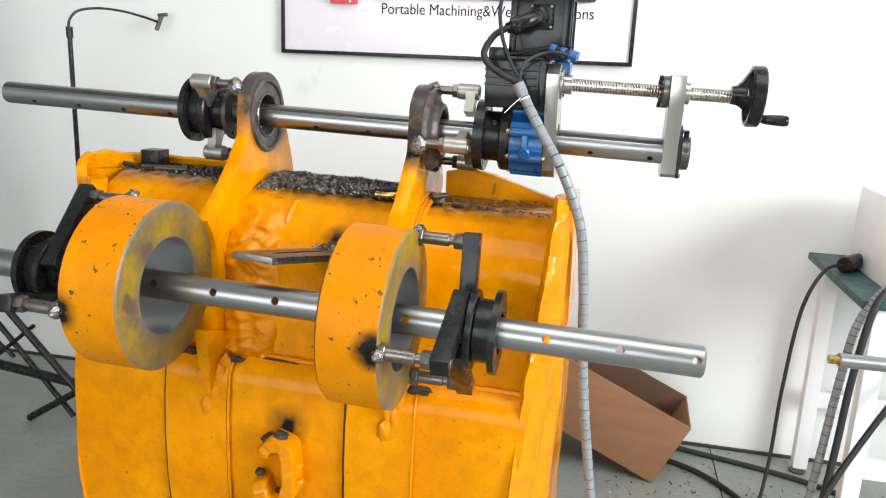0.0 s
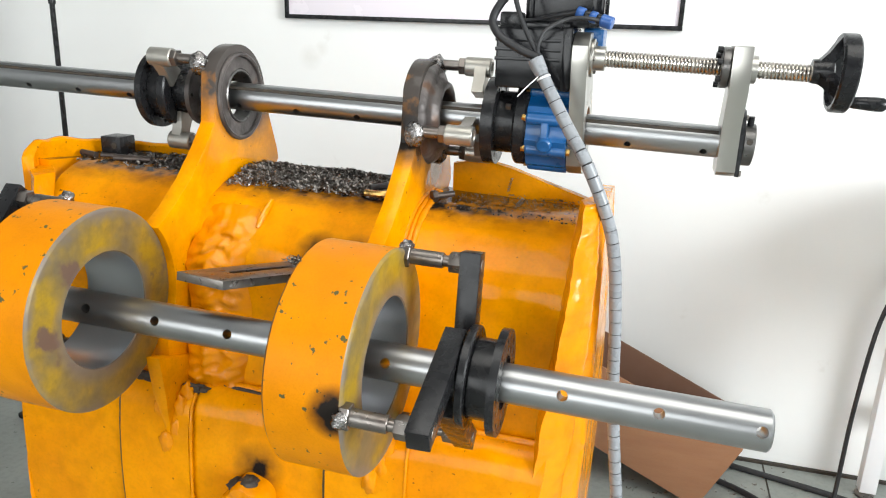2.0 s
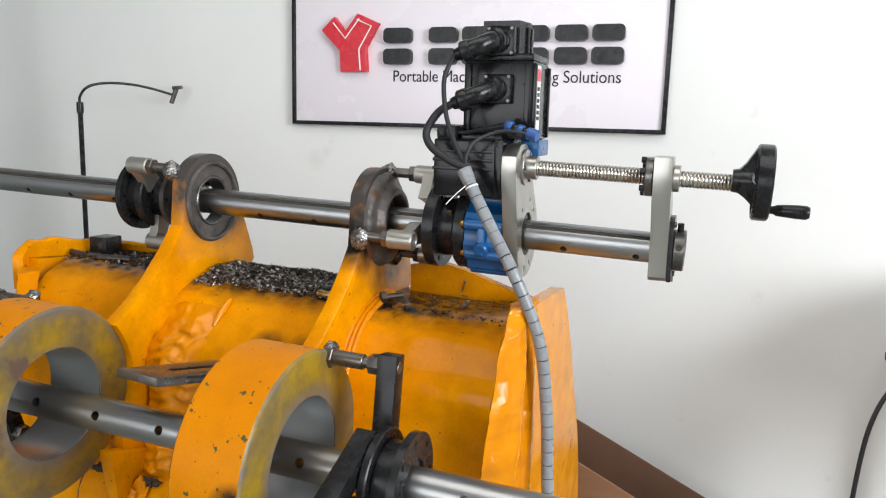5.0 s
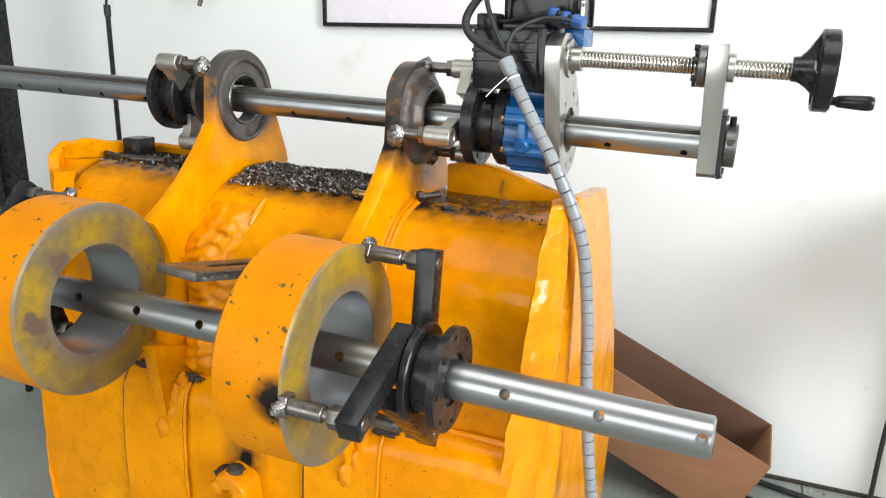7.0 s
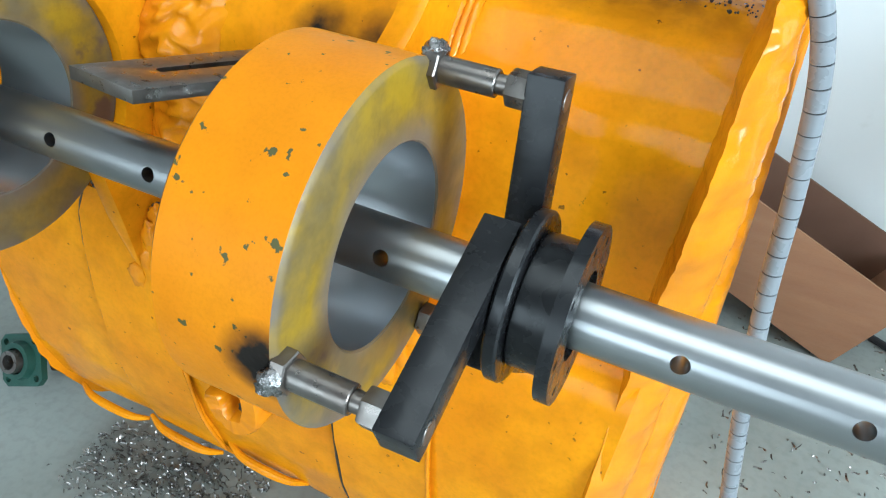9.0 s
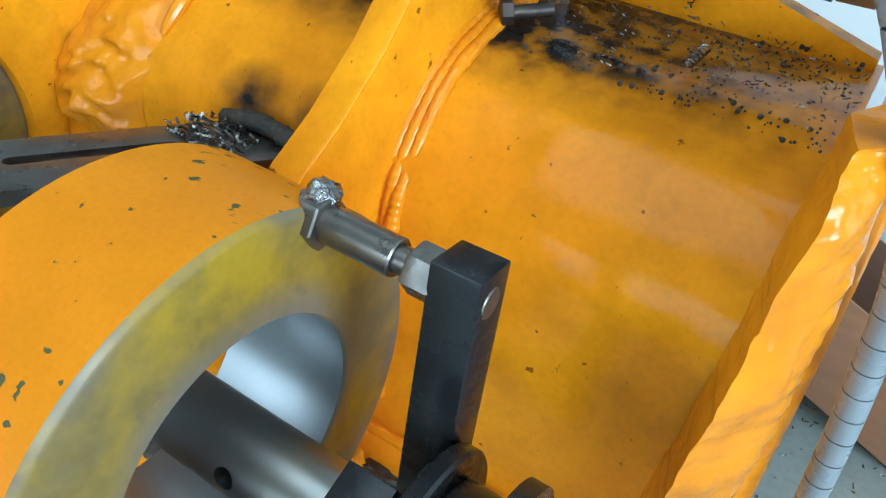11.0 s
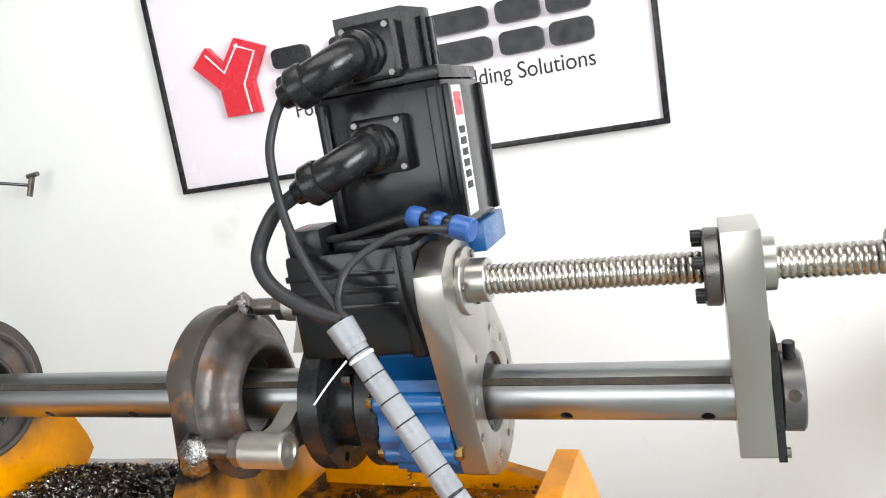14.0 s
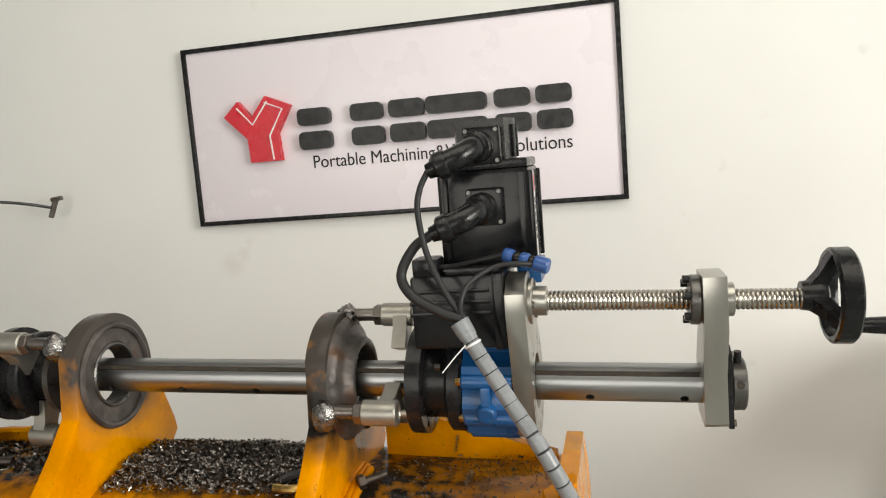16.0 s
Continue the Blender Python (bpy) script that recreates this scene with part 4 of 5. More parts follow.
# end plate: small lobe round the screw, large lobe round the bar
SCY, SCZ = -0.040, 0.129
hub = circle(0, 0, 0.083, 26, -120, 28)
top = circle(SCY, SCZ, 0.042, 14, 20, 96)
pts = hub + top + [(SCY - 0.034, SCZ + 0.040), (SCY - 0.062, SCZ + 0.020), (SCY - 0.064, SCZ - 0.01), (-0.058, -0.062)]
holes = [circle(0, 0, 0.041, 32)] + [circle(*polar(0.065, a), 0.0045, 10) for a in (-100, -65, -30, 5, 40, 75, 130, 165, 200)]
bm = B(); outline(bm, pts, 0.027, Matrix.Translation(up(0.130)) @ YZ, holes=holes, bevel=0.0009)
part("end_plate", bm, ALU, head, "machined aluminium end plate with bolt holes")
# dark rods added in the bolt holes to paint their shade
for a in (-100, -65, -30, 5, 40, 75, 130, 165, 200):
    q = polar(0.065, a)
    bm = B(); rod(bm, up(0.131, *q), up(0.152, *q), 0.0046, 12)
    part("hole_shade_rod", bm, SOOT_AND_SHADE, head, "added dark rod painting the shade in a bolt hole")
bm = B(); ring(bm, up(0.14), AX, 0.0282, 0.041, 0.012, 0.001)
part("seal", bm, PLASTIC, head)
bm = B(); ring(bm, up(0.1565, SCY, SCZ), AX, 0.0145, 0.033, 0.006, 0.001)
part("bearing_cap", bm, ALU, head)
for a in (60, 180, 300):
    q = polar(0.027, a)
    bm = B(); rod(bm, up(0.161, SCY + q[0], SCZ + q[1]), up(0.1655, SCY + q[0], SCZ + q[1]), 0.004, 12)
    part("cap_screw", bm, STEEL, head)
bm = B(); ring(bm, up(0.162, SCY, SCZ), AX, 0.0145, 0.021, 0.02, 0.001)
part("screw_collar", bm, ALU, head)

# feed gearbox behind the plate
GZ0, GZ1 = 1.158, 1.262
bm = B(); box(bm, (-0.004, 1.752, GZ0), (0.129, 1.875, GZ1), bevel=0.006)
gear = part("feed_gearbox", bm, BLACK_PAINT, head, "black ribbed feed gearbox")
for z in (1.205, 1.221, 1.237):
    bm = B(); box(bm, (-0.005, 1.7508, z), (0.108, 1.757, z + 0.006), bevel=0.0006)
    part("rib", bm, BLACK_PAINT, gear)
bm = B(); box(bm, (0.112, 1.7495, GZ0 - 0.002), (0.1285, 1.878, GZ1 + 0.001), bevel=0.003)
part("end_block", bm, BLACK_PAINT, gear)
bm = B(); box(bm, (0.0, 1.755, GZ1 - 0.002), (0.038, 1.80, GZ1 + 0.024), bevel=0.005)
part("cable_box", bm, PLASTIC, gear)
bm = B(); box(bm, (0.044, 1.765, GZ1 - 0.002), (0.122, 1.79, GZ1 + 0.008), bevel=0.003)
part("cover", bm, BLACK_PAINT, gear)

# servo motor standing on the gearbox
MX0, MX1, MY0, MY1, MZ0, MZ1 = 0.037, 0.169, 1.790, 1.920, 1.262, 1.404
motor = root("servo_motor", (0.105, 1.845, 1.25), "black square servo motor with round cable plugs and white side label", "motor")
bm = B(); box(bm, (MX0 + 0.10, MY0 + 0.05, 1.232), (MX1 + 0.003, MY1 + 0.004, MZ0), bevel=0.002)
part("mounting_flange", bm, BLUE, motor, "blue mounting flange")
bm = B(); box(bm, (MX0, MY0, MZ0), (MX1, MY1, MZ1), bevel=0.009)
body = part("motor_body", bm, BLACK_PAINT, motor)
for x in (MX0 + 0.006, MX1 - 0.016):
    bm = B(); box(bm, (x, MY0 - 0.004, MZ0 + 0.004), (x + 0.01, MY0 + 0.004, MZ1 - 0.006), bevel=0.002)
    part("body_rib", bm, BLACK_PAINT, body)
for y in (MY0 + 0.004, MY1 - 0.014):
    bm = B(); box(bm, (MX1 - 0.003, y, MZ0 + 0.004), (MX1 + 0.004, y + 0.01, MZ1 - 0.006), bevel=0.002)
    part("body_rib", bm, BLACK_PAINT, body)
bm = B(); box(bm, (MX0 + 0.002, MY0 + 0.002, MZ1 - 0.001), (MX1 - 0.002, MY1 - 0.002, MZ1 + 0.012), bevel=0.004)
part("end_cover", bm, PLASTIC, motor)
bm = B()
outline(bm, [(-0.034, -0.045), (0.034, -0.045)] + circle(0, 0, 0.044, 20, -25, 205), 0.058, Matrix.Translation((0.103, 1.846, MZ1 + 0.011)))
cap = part("encoder_cap", bm, PLASTIC, motor)
for k in range(5):
    a = -20 + 20 * k
    q = polar(0.0435, a)
    bm = B(); box(bm, (-0.004, -0.0035, 0.002), (0.004, 0.0035, 0.048), Matrix.Translation((0.103 + q[0], 1.846 + q[1], MZ1 + 0.012)) @ Matrix.Rotation(radians(a), 4, "Z"), bevel=0.001)
    part("cap_rib", bm, PLASTIC, cap)
bm = B(); lathe(bm, [(0, 0), (0, 0.019), (0.001, 0.019), (0.001, 0)], (0.103, 1.846, MZ1 + 0.0692), (0, 0, 1), 28)
part("round_sticker", bm, CAST_ALU, cap, "pale round sticker")
# side label with plain bars
bm = B(); box(bm, (MX1 - 0.0005, MY0 + 0.02, MZ0 + 0.012), (MX1 + 0.0012, MY0 + 0.05, MZ1 - 0.008))
lab = part("side_label", bm, WHITE, motor, "white strip label with plain marks")
bm = B(); box(bm, (MX1 + 0.001, MY0 + 0.024, MZ1 - 0.036), (MX1 + 0.0018, MY0 + 0.046, MZ1 - 0.014))
part("red_mark", bm, RED, lab)
for k in range(6):
    bm = B(); box(bm, (MX1 + 0.001, MY0 + 0.026, MZ1 - 0.053 - 0.0105 * k), (MX1 + 0.0018, MY0 + 0.044, MZ1 - 0.046 - 0.0105 * k))
    part("dark_mark", bm, RUBBER, lab)


def plug(z, y0):
    """Right-angle cable plug on the motor front."""
    pl = None
    x = 0.106
    bm = B(); box(bm, (x - 0.025, y0 - 0.017, z - 0.026), (x + 0.027, y0 + 0.012, z + 0.026), bevel=0.004)
    pl = part("plug_base", bm, BLACK_PAINT, motor)
    for dx, dz in ((-0.020, -0.021), (0.022, -0.021), (-0.020, 0.021), (0.022, 0.021)):
        bm = B(); rod(bm, (x + dx, y0 - 0.014, z + dz), (x + dx, y0 - 0.0195, z + dz), 0.003, 10)
        part("base_screw", bm, DARK_STEEL, pl)
    bm = B(); lathe(bm, [(0, 0.018), (0.004, 0.0215), (0.009, 0.0215), (0.010, 0.0195), (0.013, 0.0195), (0.014, 0.0215), (0.019, 0.0215), (0.022, 0.018), (0.024, 0)], (x, y0 - 0.014, z), (-0.3, -1, -0.1), 28)
    part("lock_ring", bm, PLASTIC, pl)
    bm = B(); sweep(bm, [(x - 0.005, y0 - 0.030, z - 0.001), (x - 0.011, y0 - 0.044, z - 0.005), (x - 0.024, y0 - 0.057, z - 0.013), (x - 0.044, y0 - 0.062, z - 0.021)], 0.0165, 20, 8)
    part("elbow", bm, PLASTIC, pl)
    bm = B(); lathe(bm, [(0, 0), (0, 0.018), (0.003, 0.0195), (0.015, 0.0195), (0.018, 0.017), (0.018, 0.0125), (0.030, 0.0105), (0.030, 0)], (x - 0.038, y0 - 0.061, z - 0.019), (-1, -0.05, -0.36), 24)
    part("cable_gland", bm, PLASTIC, pl)
    return Vector((x - 0.066, y0 - 0.064, z - 0.029))


g1 = plug(1.436, 1.797)
g2 = plug(1.352, 1.788)

# ---- lead screw, support arm and handwheel ----
screw = root("lead_screw", up(0.35, SCY, SCZ - 0.012), "bright threaded lead screw feeding the drive head", "lead screw")
S0, S1 = 0.175, 0.518
bm = B()
seg, pitch = 20, 0.0060
turns = int((S1 - S0) / pitch)
rings = []
n = turns * 6
for i in range(n + 1):
    x = S0 + (S1 - S0) * i / n
    r = (0.0143, 0.0144, 0.0143, 0.0136, 0.0130, 0.0136)[i % 6]
    c = up(x, SCY, SCZ)
    rings.append([bm.verts.new(c + Vector((0, r * math.cos(2 * math.pi * k / seg), r * math.sin(2 * math.pi * k / seg)))) for k in range(seg)])
for a, b in zip(rings, rings[1:]):
    for k in range(seg):
        bm.faces.new((a[k], a[(k + 1) % seg], b[(k + 1) % seg], b[k]))
bm.faces.new(rings[0]); bm.faces.new(rings[-1])
part("thread", bm, THREAD, screw, sharp=50)
bm = B(); ring(bm, up(0.1715, SCY, SCZ), AX, 0.0132, 0.0165, 0.010, 0.001, 32)
part("screw_shoulder", bm, DARK_STEEL, screw)
bm = B(); rod(bm, up(S1 - 0.004, SCY, SCZ), up(S1 + 0.012, SCY, SCZ), 0.011, 24)
part("screw_end", bm, DARK_STEEL, screw)
wheel = root("handwheel", up(0.57, SCY, SCZ - 0.07), "black plastic three-spoke handwheel with crank grip on the screw", "handwheel")
WC = up(0.512, SCY, SCZ + 0.004)
bm = B(); lathe(bm, [(0, 0), (0, 0.019), (0.016, 0.021), (0.03, 0.021), (0.034, 0.012), (0.034, 0)], WC, AX, 28)
part("hub", bm, PLASTIC, wheel)
bm = B(); lathe(bm, [(0.034, 0.054), (0.034, 0.060), (0.037, 0.063), (0.058, 0.063), (0.061, 0.060), (0.061, 0.056), (0.056, 0.054)], WC, AX, 56, True)
part("rim", bm, PLASTIC, wheel)
for a in (95, 215, 335):
    c, sn = math.cos(radians(a)), math.sin(radians(a))
    bm = B()
    m = Matrix.Translation(WC) @ Matrix(((1, 0, 0, 0), (0, c, -sn, 0), (0, sn, c, 0), (0, 0, 0, 1)))
    outline(bm, [(0.004, 0.012), (0.03, 0.012), (0.05, 0.057), (0.036, 0.057), (0.02, 0.03)], 0.022, m @ Matrix.Translation((0, 0, -0.011)))
    part("spoke", bm, PLASTIC, wheel)
gp = WC + AX * 0.062 + Vector((0, 0.025, -0.046))
bm = B(); lathe(bm, [(-0.01, 0), (-0.01, 0.006), (0.008, 0.007), (0.012, 0.0095), (0.03, 0.011), (0.045, 0.0118), (0.058, 0.0118), (0.063, 0.009), (0.063, 0)], gp, AX, 20)
part("grip", bm, PLASTIC, wheel)

arm = root("support_arm", up(0.42, 0, -0.08), "satin aluminium support arm joining lead screw and bar end", "bracket")
pts = [(SCY - 0.036, SCZ + 0.036), (SCY + 0.036, SCZ + 0.036), (SCY + 0.036, SCZ - 0.03), (0.042, 0.03), (0.042, -0.054), (-0.03, -0.054), (-0.044, -0.046), (-0.044, 0.024), (SCY - 0.036, SCZ - 0.038)]
bm = B(); outline(bm, pts, 0.031, Matrix.Translation(up(0.387)) @ YZ, holes=[circle(SCY, SCZ, 0.0145, 24), circle(0, 0, 0.0281, 32)], bevel=0.0012)
part("arm_body", bm, ALU, arm)
bm = B(); outline(bm, [(-0.038, -0.053), (0.038, -0.053), (0.038, 0.05), (0.02, 0.06), (-0.02, 0.06), (-0.038, 0.05)], 0.007, Matrix.Translation(up(0.4185)) @ YZ, holes=[circle(0, 0, 0.0281, 32)])
part("black_plate", bm, BLACK, arm, "thin black end plate")
for y, z in ((-0.024, 0.048), (-0.028, -0.048), (0.028, -0.048)):
    bm = B(); rod(bm, up(0.4255, y, z), up(0.4295, y, z), 0.005, 14)
    part("screw_head", bm, STEEL, arm)
bm = B(); ring(bm, up(0.4255), AX, 0.0281, 0.037, 0.02, 0.002)
part("end_collar", bm, DARK_STEEL, arm, "steel clamping collar")
bm = B(); rod(bm, up(0.436, -0.010, 0.032), up(0.436, -0.012, 0.050), 0.0055, 14)
part("collar_screw", bm, BLACK, arm)
# no hole is cut: a dark plug paints its shade
bm = B(); rod(bm, up(0.436, -0.032, 0.008), up(0.436, -0.0368, 0.009), 0.0055, 14)
part("collar_hole_shade", bm, SOOT_AND_SHADE, arm)
bm = B(); ring(bm, up(0.372, SCY, SCZ), AX, 0.0145, 0.034, 0.0145, 0.002)
nutb = part("feed_nut", bm, DARK_STEEL, arm, "dark steel feed nut flange")
for a in (100, 160, 220, 280, 340, 40):
    q = polar(0.029, a)
    bm = B(); rod(bm, up(0.364, SCY + q[0], SCZ + q[1]), up(0.373, SCY + q[0], SCZ + q[1]), 0.0055, 14)
    part("cap_screw", bm, BLACK, nutb)
bm = B(); ring(bm, up(0.4182, SCY, SCZ), AX, 0.0145, 0.023, 0.011, 0.001)
part("lock_collar", bm, ALU, arm)

# clamp levers between the drive head and the second ear
cl2 = root("bar_clamp", up(-0.07, 0, -0.08), "aluminium clamp levers bolted to the scorched ear", "clamp", "clamps of the upper bar")
for a in (192, 70, 310):
    lever(cl2, -0.064, 1, a, CAST_ALU, 0.100, -0.140)

# ---- cables and spiral hose ----
hose_pts = [(0.080, 1.690, 1.204), (0.102, 1.684, 1.166), (0.14, 1.672, 1.105), (0.183, 1.655, 1.04), (0.228, 1.665, 0.93), (0.246, 1.672, 0.80), (0.256, 1.665, 0.66), (0.275, 1.66, 0.5), (0.302, 1.66, 0.32), (0.335, 1.665, 0.1), (0.36, 1.68, F + 0.015)]
hose = root("spiral_hose", (0.36, 1.68, F), "grey spiral-wrapped cable hose hanging down to the floor", "hose")
path = smooth_path(hose_pts, 60)
bm = B(); sweep(bm, path, 0.0094, 16, 1)
part("core", bm, RUBBER, hose, "dark core showing in the gaps")
# wrap turns
step, acc, start, turns = 0.0225, 0.0, 0, []
for i in range(1, len(path)):
    acc += (path[i] - path[i - 1]).length
    if acc >= step:
        turns.append(path[start:i + 1])
        start, acc = i, 0.0
for seg_pts in turns:
    L = (seg_pts[-1] - seg_pts[0]).length
    n = 8
    pts = [seg_pts[0].lerp(seg_pts[-1], k / n * (1 - 0.0016 / L)) for k in range(n + 1)]
    bm = B()
    sweep(bm, pts, 0.0107, 20, 1)
    part("wrap_turn", bm, HOSE, hose)
bm = B(); lathe(bm, [(-0.008, 0.0118), (-0.008, 0.0132), (0.016, 0.0120), (0.016, 0.0108)], hose_pts[0], Vector(hose_pts[1]) - Vector(hose_pts[0]), 24, True)
part("collar", bm, HOSE, hose)
bm = B(); ring(bm, (0.092, 1.687, 1.183), (0.45, -0.1, -0.85), 0.0108, 0.0119, 0.003, 0.0003)
sweep(bm, [(0.086, 1.672, 1.184), (0.072, 1.664, 1.170), (0.056, 1.658, 1.152)], 0.0009, 6)
part("cable_tie", bm, WHITE, hose, "white cable tie with a loose tail")
HT = Vector(hose_pts[0]) + Vector((0, 0, 0.01))
bm = B(); sweep(bm, [g2, g2 + Vector((-0.024, -0.006, -0.016)), g2 + Vector((-0.042, -0.014, -0.050)), (0.012, 1.70, 1.247), (0.048, 1.692, 1.226), HT], 0.0070, 14)
thing("motor_cable", bm, RUBBER, "thick black motor cable from plug to hose", "cable", "motor cables")
bm = B(); sweep(bm, [g1, g1 + Vector((-0.011, -0.006, -0.022)), (0.026, 1.716, 1.355), (0.037, 1.704, 1.30), (0.060, 1.694, 1.25), HT + Vector((0.004, 0, 0))], 0.0042, 12)
thing("motor_cable", bm, RUBBER, "thin black motor cable from plug to hose", "cable", "motor cables")
bm = B(); sweep(bm, [(0.180, 1.742, 1.273), (0.15, 1.728, 1.278), (0.12, 1.722, 1.275), (0.09, 1.702, 1.258), (0.080, 1.69, 1.235), HT], 0.0034, 12)
thing("sensor_cable", bm, RUBBER, "thin black sensor cable with blue coupling", "cable", "motor cables")
bm = B(); sweep(bm, [(0.135, 1.752, 1.288), (0.10, 1.756, 1.282), (0.06, 1.765, 1.274), (0.034, 1.77, 1.272)], 0.0034, 12)
thing("sensor_cable", bm, RUBBER, "thin black sensor cable into the gearbox", "cable", "motor cables")
conn = root("cable_coupling", (0.14, 1.72, 1.29), "blue and black round cable coupling on the sensor lead", "connector")
c0, cd = Vector((0.132, 1.752, 1.288)), Vector((0.055, -0.012, -0.016)).normalized()
for a, b, r, mt, nm in ((0, 0.014, 0.0125, BLUE_PLASTIC, "blue_nut"), (0.014, 0.024, 0.010, PLASTIC, "black_band"), (0.024, 0.036, 0.0125, BLUE_PLASTIC, "blue_nut"), (0.036, 0.044, 0.0105, PLASTIC, "black_band"), (0.044, 0.064, 0.0135, BLUE_PLASTIC, "blue_nut")):
    bm = B(); lathe(bm, [(a, 0), (a, r * 0.7), (a + 0.002, r * 0.8), (b - 0.002, r * 0.8), (b, r * 0.7), (b, 0)], c0, cd, 14)
    part(nm, bm, mt, conn)

# ---- loose things on the bucket ----
bm = B(); box(bm, (-0.915, 1.84, 0.953), (-0.865, 1.892, 0.998), bevel=0.002)
blk = root("steel_block", (-0.89, 1.866, 0.953), "small black square steel block on the bucket top", "block")
part("block_body", bm, BLACK, blk)
# solid dark disc painted as the shade of a hole
bm = B(); rod(bm, (-0.88, 1.8405, 0.978), (-0.88, 1.8385, 0.978), 0.007, 16)
part("hole", bm, SOOT_AND_SHADE, blk)
for p0, p1, r in (((-0.95, 1.82, 0.962), (-0.905, 1.81, 0.960), 0.007), ((-0.85, 1.80, 0.960), (-0.77, 1.82, 0.958), 0.008), ((-0.90, 1.82, 0.959), (-0.87, 1.83, 0.958), 0.006)):
    bm = B(); rod(bm, p0, p1, r, 12)
    thing("steel_pin", bm, RUST, "short rusty steel pin lying on the bucket", "pin", "loose pins")
bolt = root("loose_bolt", (-0.10, 1.80, 0.932), "loose black hex bolt lying on the greasy bucket top", "bolt")
bm = B(); hexnut(bm, (-0.122, 1.787, 0.943), (0.72, 0.6, 0.06), 0.0115, 0.011)
part("head", bm, RUST, bolt)
bm = B(); rod(bm, (-0.116, 1.792, 0.943), (-0.086, 1.818, 0.946), 0.006, 14)
part("shank", bm, RUST, bolt)
pl = root("pliers", (-0.2, 1.79, 0.935), "old pliers with yellow and black grips", "pliers")
bm = B(); sweep(bm, [(-0.245, 1.78, 0.948), (-0.22, 1.795, 0.952), (-0.185, 1.805, 0.952)], 0.008, 10)
part("grip", bm, RUBBER, pl)
bm = B(); sweep(bm, [(-0.25, 1.765, 0.943), (-0.21, 1.762, 0.944), (-0.17, 1.79, 0.948)], 0.007, 10)
part("grip", bm, BRASS, pl)


def swarf(name, count, place, label, r0=0.004, parent=None):
    """Many small curled chips."""
    rnd = random.Random(len(name) + count)
    bm = B()
    for i in range(count):
        p, nrm = place(rnd)
        a, tilt = rnd.uniform(0, 6.28), rnd.uniform(-0.6, 0.9)
        d = Vector((math.cos(a) * math.cos(tilt), math.sin(a) * math.cos(tilt), math.sin(tilt)))
        s = d.orthogonal().normalized()
        L, w = rnd.uniform(0.6, 2.2) * r0, rnd.uniform(0.25, 0.5) * r0
        curl = s.cross(d) * rnd.uniform(0.2, 0.9) * r0
        p0, p1, p2 = p - d * L, p + curl, p + d * L
        vs = [bm.verts.new(q + s * w * k) for q in (p0, p1, p2) for k in (-1, 1)]
        bm.faces.new((vs[0], vs[1], vs[3], vs[2]))
        bm.faces.new((vs[2], vs[3], vs[5], vs[4]))
    return thing(name, bm, CHIP, label, "swarf", kind="stuff", sharp=180)


def pile(x0, x1, y0, y1, z0, h):
    def place(rnd):
        u, v = rnd.random(), rnd.betavariate(2, 2)
        x, y = x0 + (x1 - x0) * u, y0 + (y1 - y0) * v
        top = h * max(0.1, 4 * v * (1 - v)) * (0.35 + 0.65 * max(0.0, 1 - u * 0.85)) * (0.8 + 0.5 * noise.noise(Vector((x * 16, y * 16, 0))))
        return Vector((x, y, z0 + top * rnd.random() ** 0.5)), None
    return place


swarf("swarf_pile", 11000, pile(-0.545, -0.19, 1.745, 1.97, 0.938, 0.036), "heap of dark curled steel chips on the bucket top", 0.0028)
swarf("swarf_scatter", 900, pile(-0.94, -0.62, 1.77, 1.95, 0.952, 0.008), "scattered steel chips on the bucket top")
swarf("swarf_scatter", 380, pile(-0.09, 0.17, 1.76, 1.96, 0.928, 0.004), "scattered dark chips and grit on the bucket top", 0.0016)
swarf("swarf_scatter", 170, pile(-0.335, -0.255, 1.56, 1.63, 0.842, 0.012), "chips on the flat bar", 0.003)
swarf("floor_swarf", 1500, pile(-0.9, -0.5, 1.45, 1.70, F + 0.001, 0.02), "heap of steel chips on the floor under the bucket")
swarf("floor_swarf", 700, pile(0.3, 1.6, 1.7, 2.94, F + 0.001, 0.003), "sparse chips scattered over the concrete floor", 0.005)
bm = B()
rnd = random.Random(5)
for i in range(300):
    u = rnd.random()
    x, y = -0.085 + 0.25 * u ** 0.6, 1.75 + 0.2 * rnd.random() ** 1.3
    blob_r = rnd.uniform(0.0005, 0.0017) if i % 12 else 0.0026
    res = bmesh.ops.create_icosphere(bm, subdivisions=1, radius=blob_r)
    bmesh.ops.translate(bm, vec=(x, y, 0.9285 + SLOPE * x), verts=res["verts"])
thing("grease_grit", bm, SOOT_AND_SHADE, "black grease crumbs on the bucket top", "grit", kind="stuff")

# single long curls of swarf
for k, (p, d, L, r) in enumerate((((0.044, 1.80, 0.938), (0.1, 0.9, 0.1), 0.035, 0.004), ((-0.40, 1.80, 0.972), (1, 0.15, -0.1), 0.07, 0.004), ((-0.45, 1.765, 0.955), (0.6, -0.5, 0.0), 0.04, 0.0035), ((0.0, 1.93, 0.935), (0.2, 0.1, 0.9), 0.03, 0.0025))):
    m = frame_x(p, d)
    bm = B(); sweep(bm, [m @ Vector((r * math.cos(i * 0.9), r * math.sin(i * 0.9), L * i / 40)) for i in range(41)], 0.0008, 5, 2)
    thing("swarf_curl", bm, CHIP, "single bright helical steel chip on the bucket", "swarf", "swarf curls")

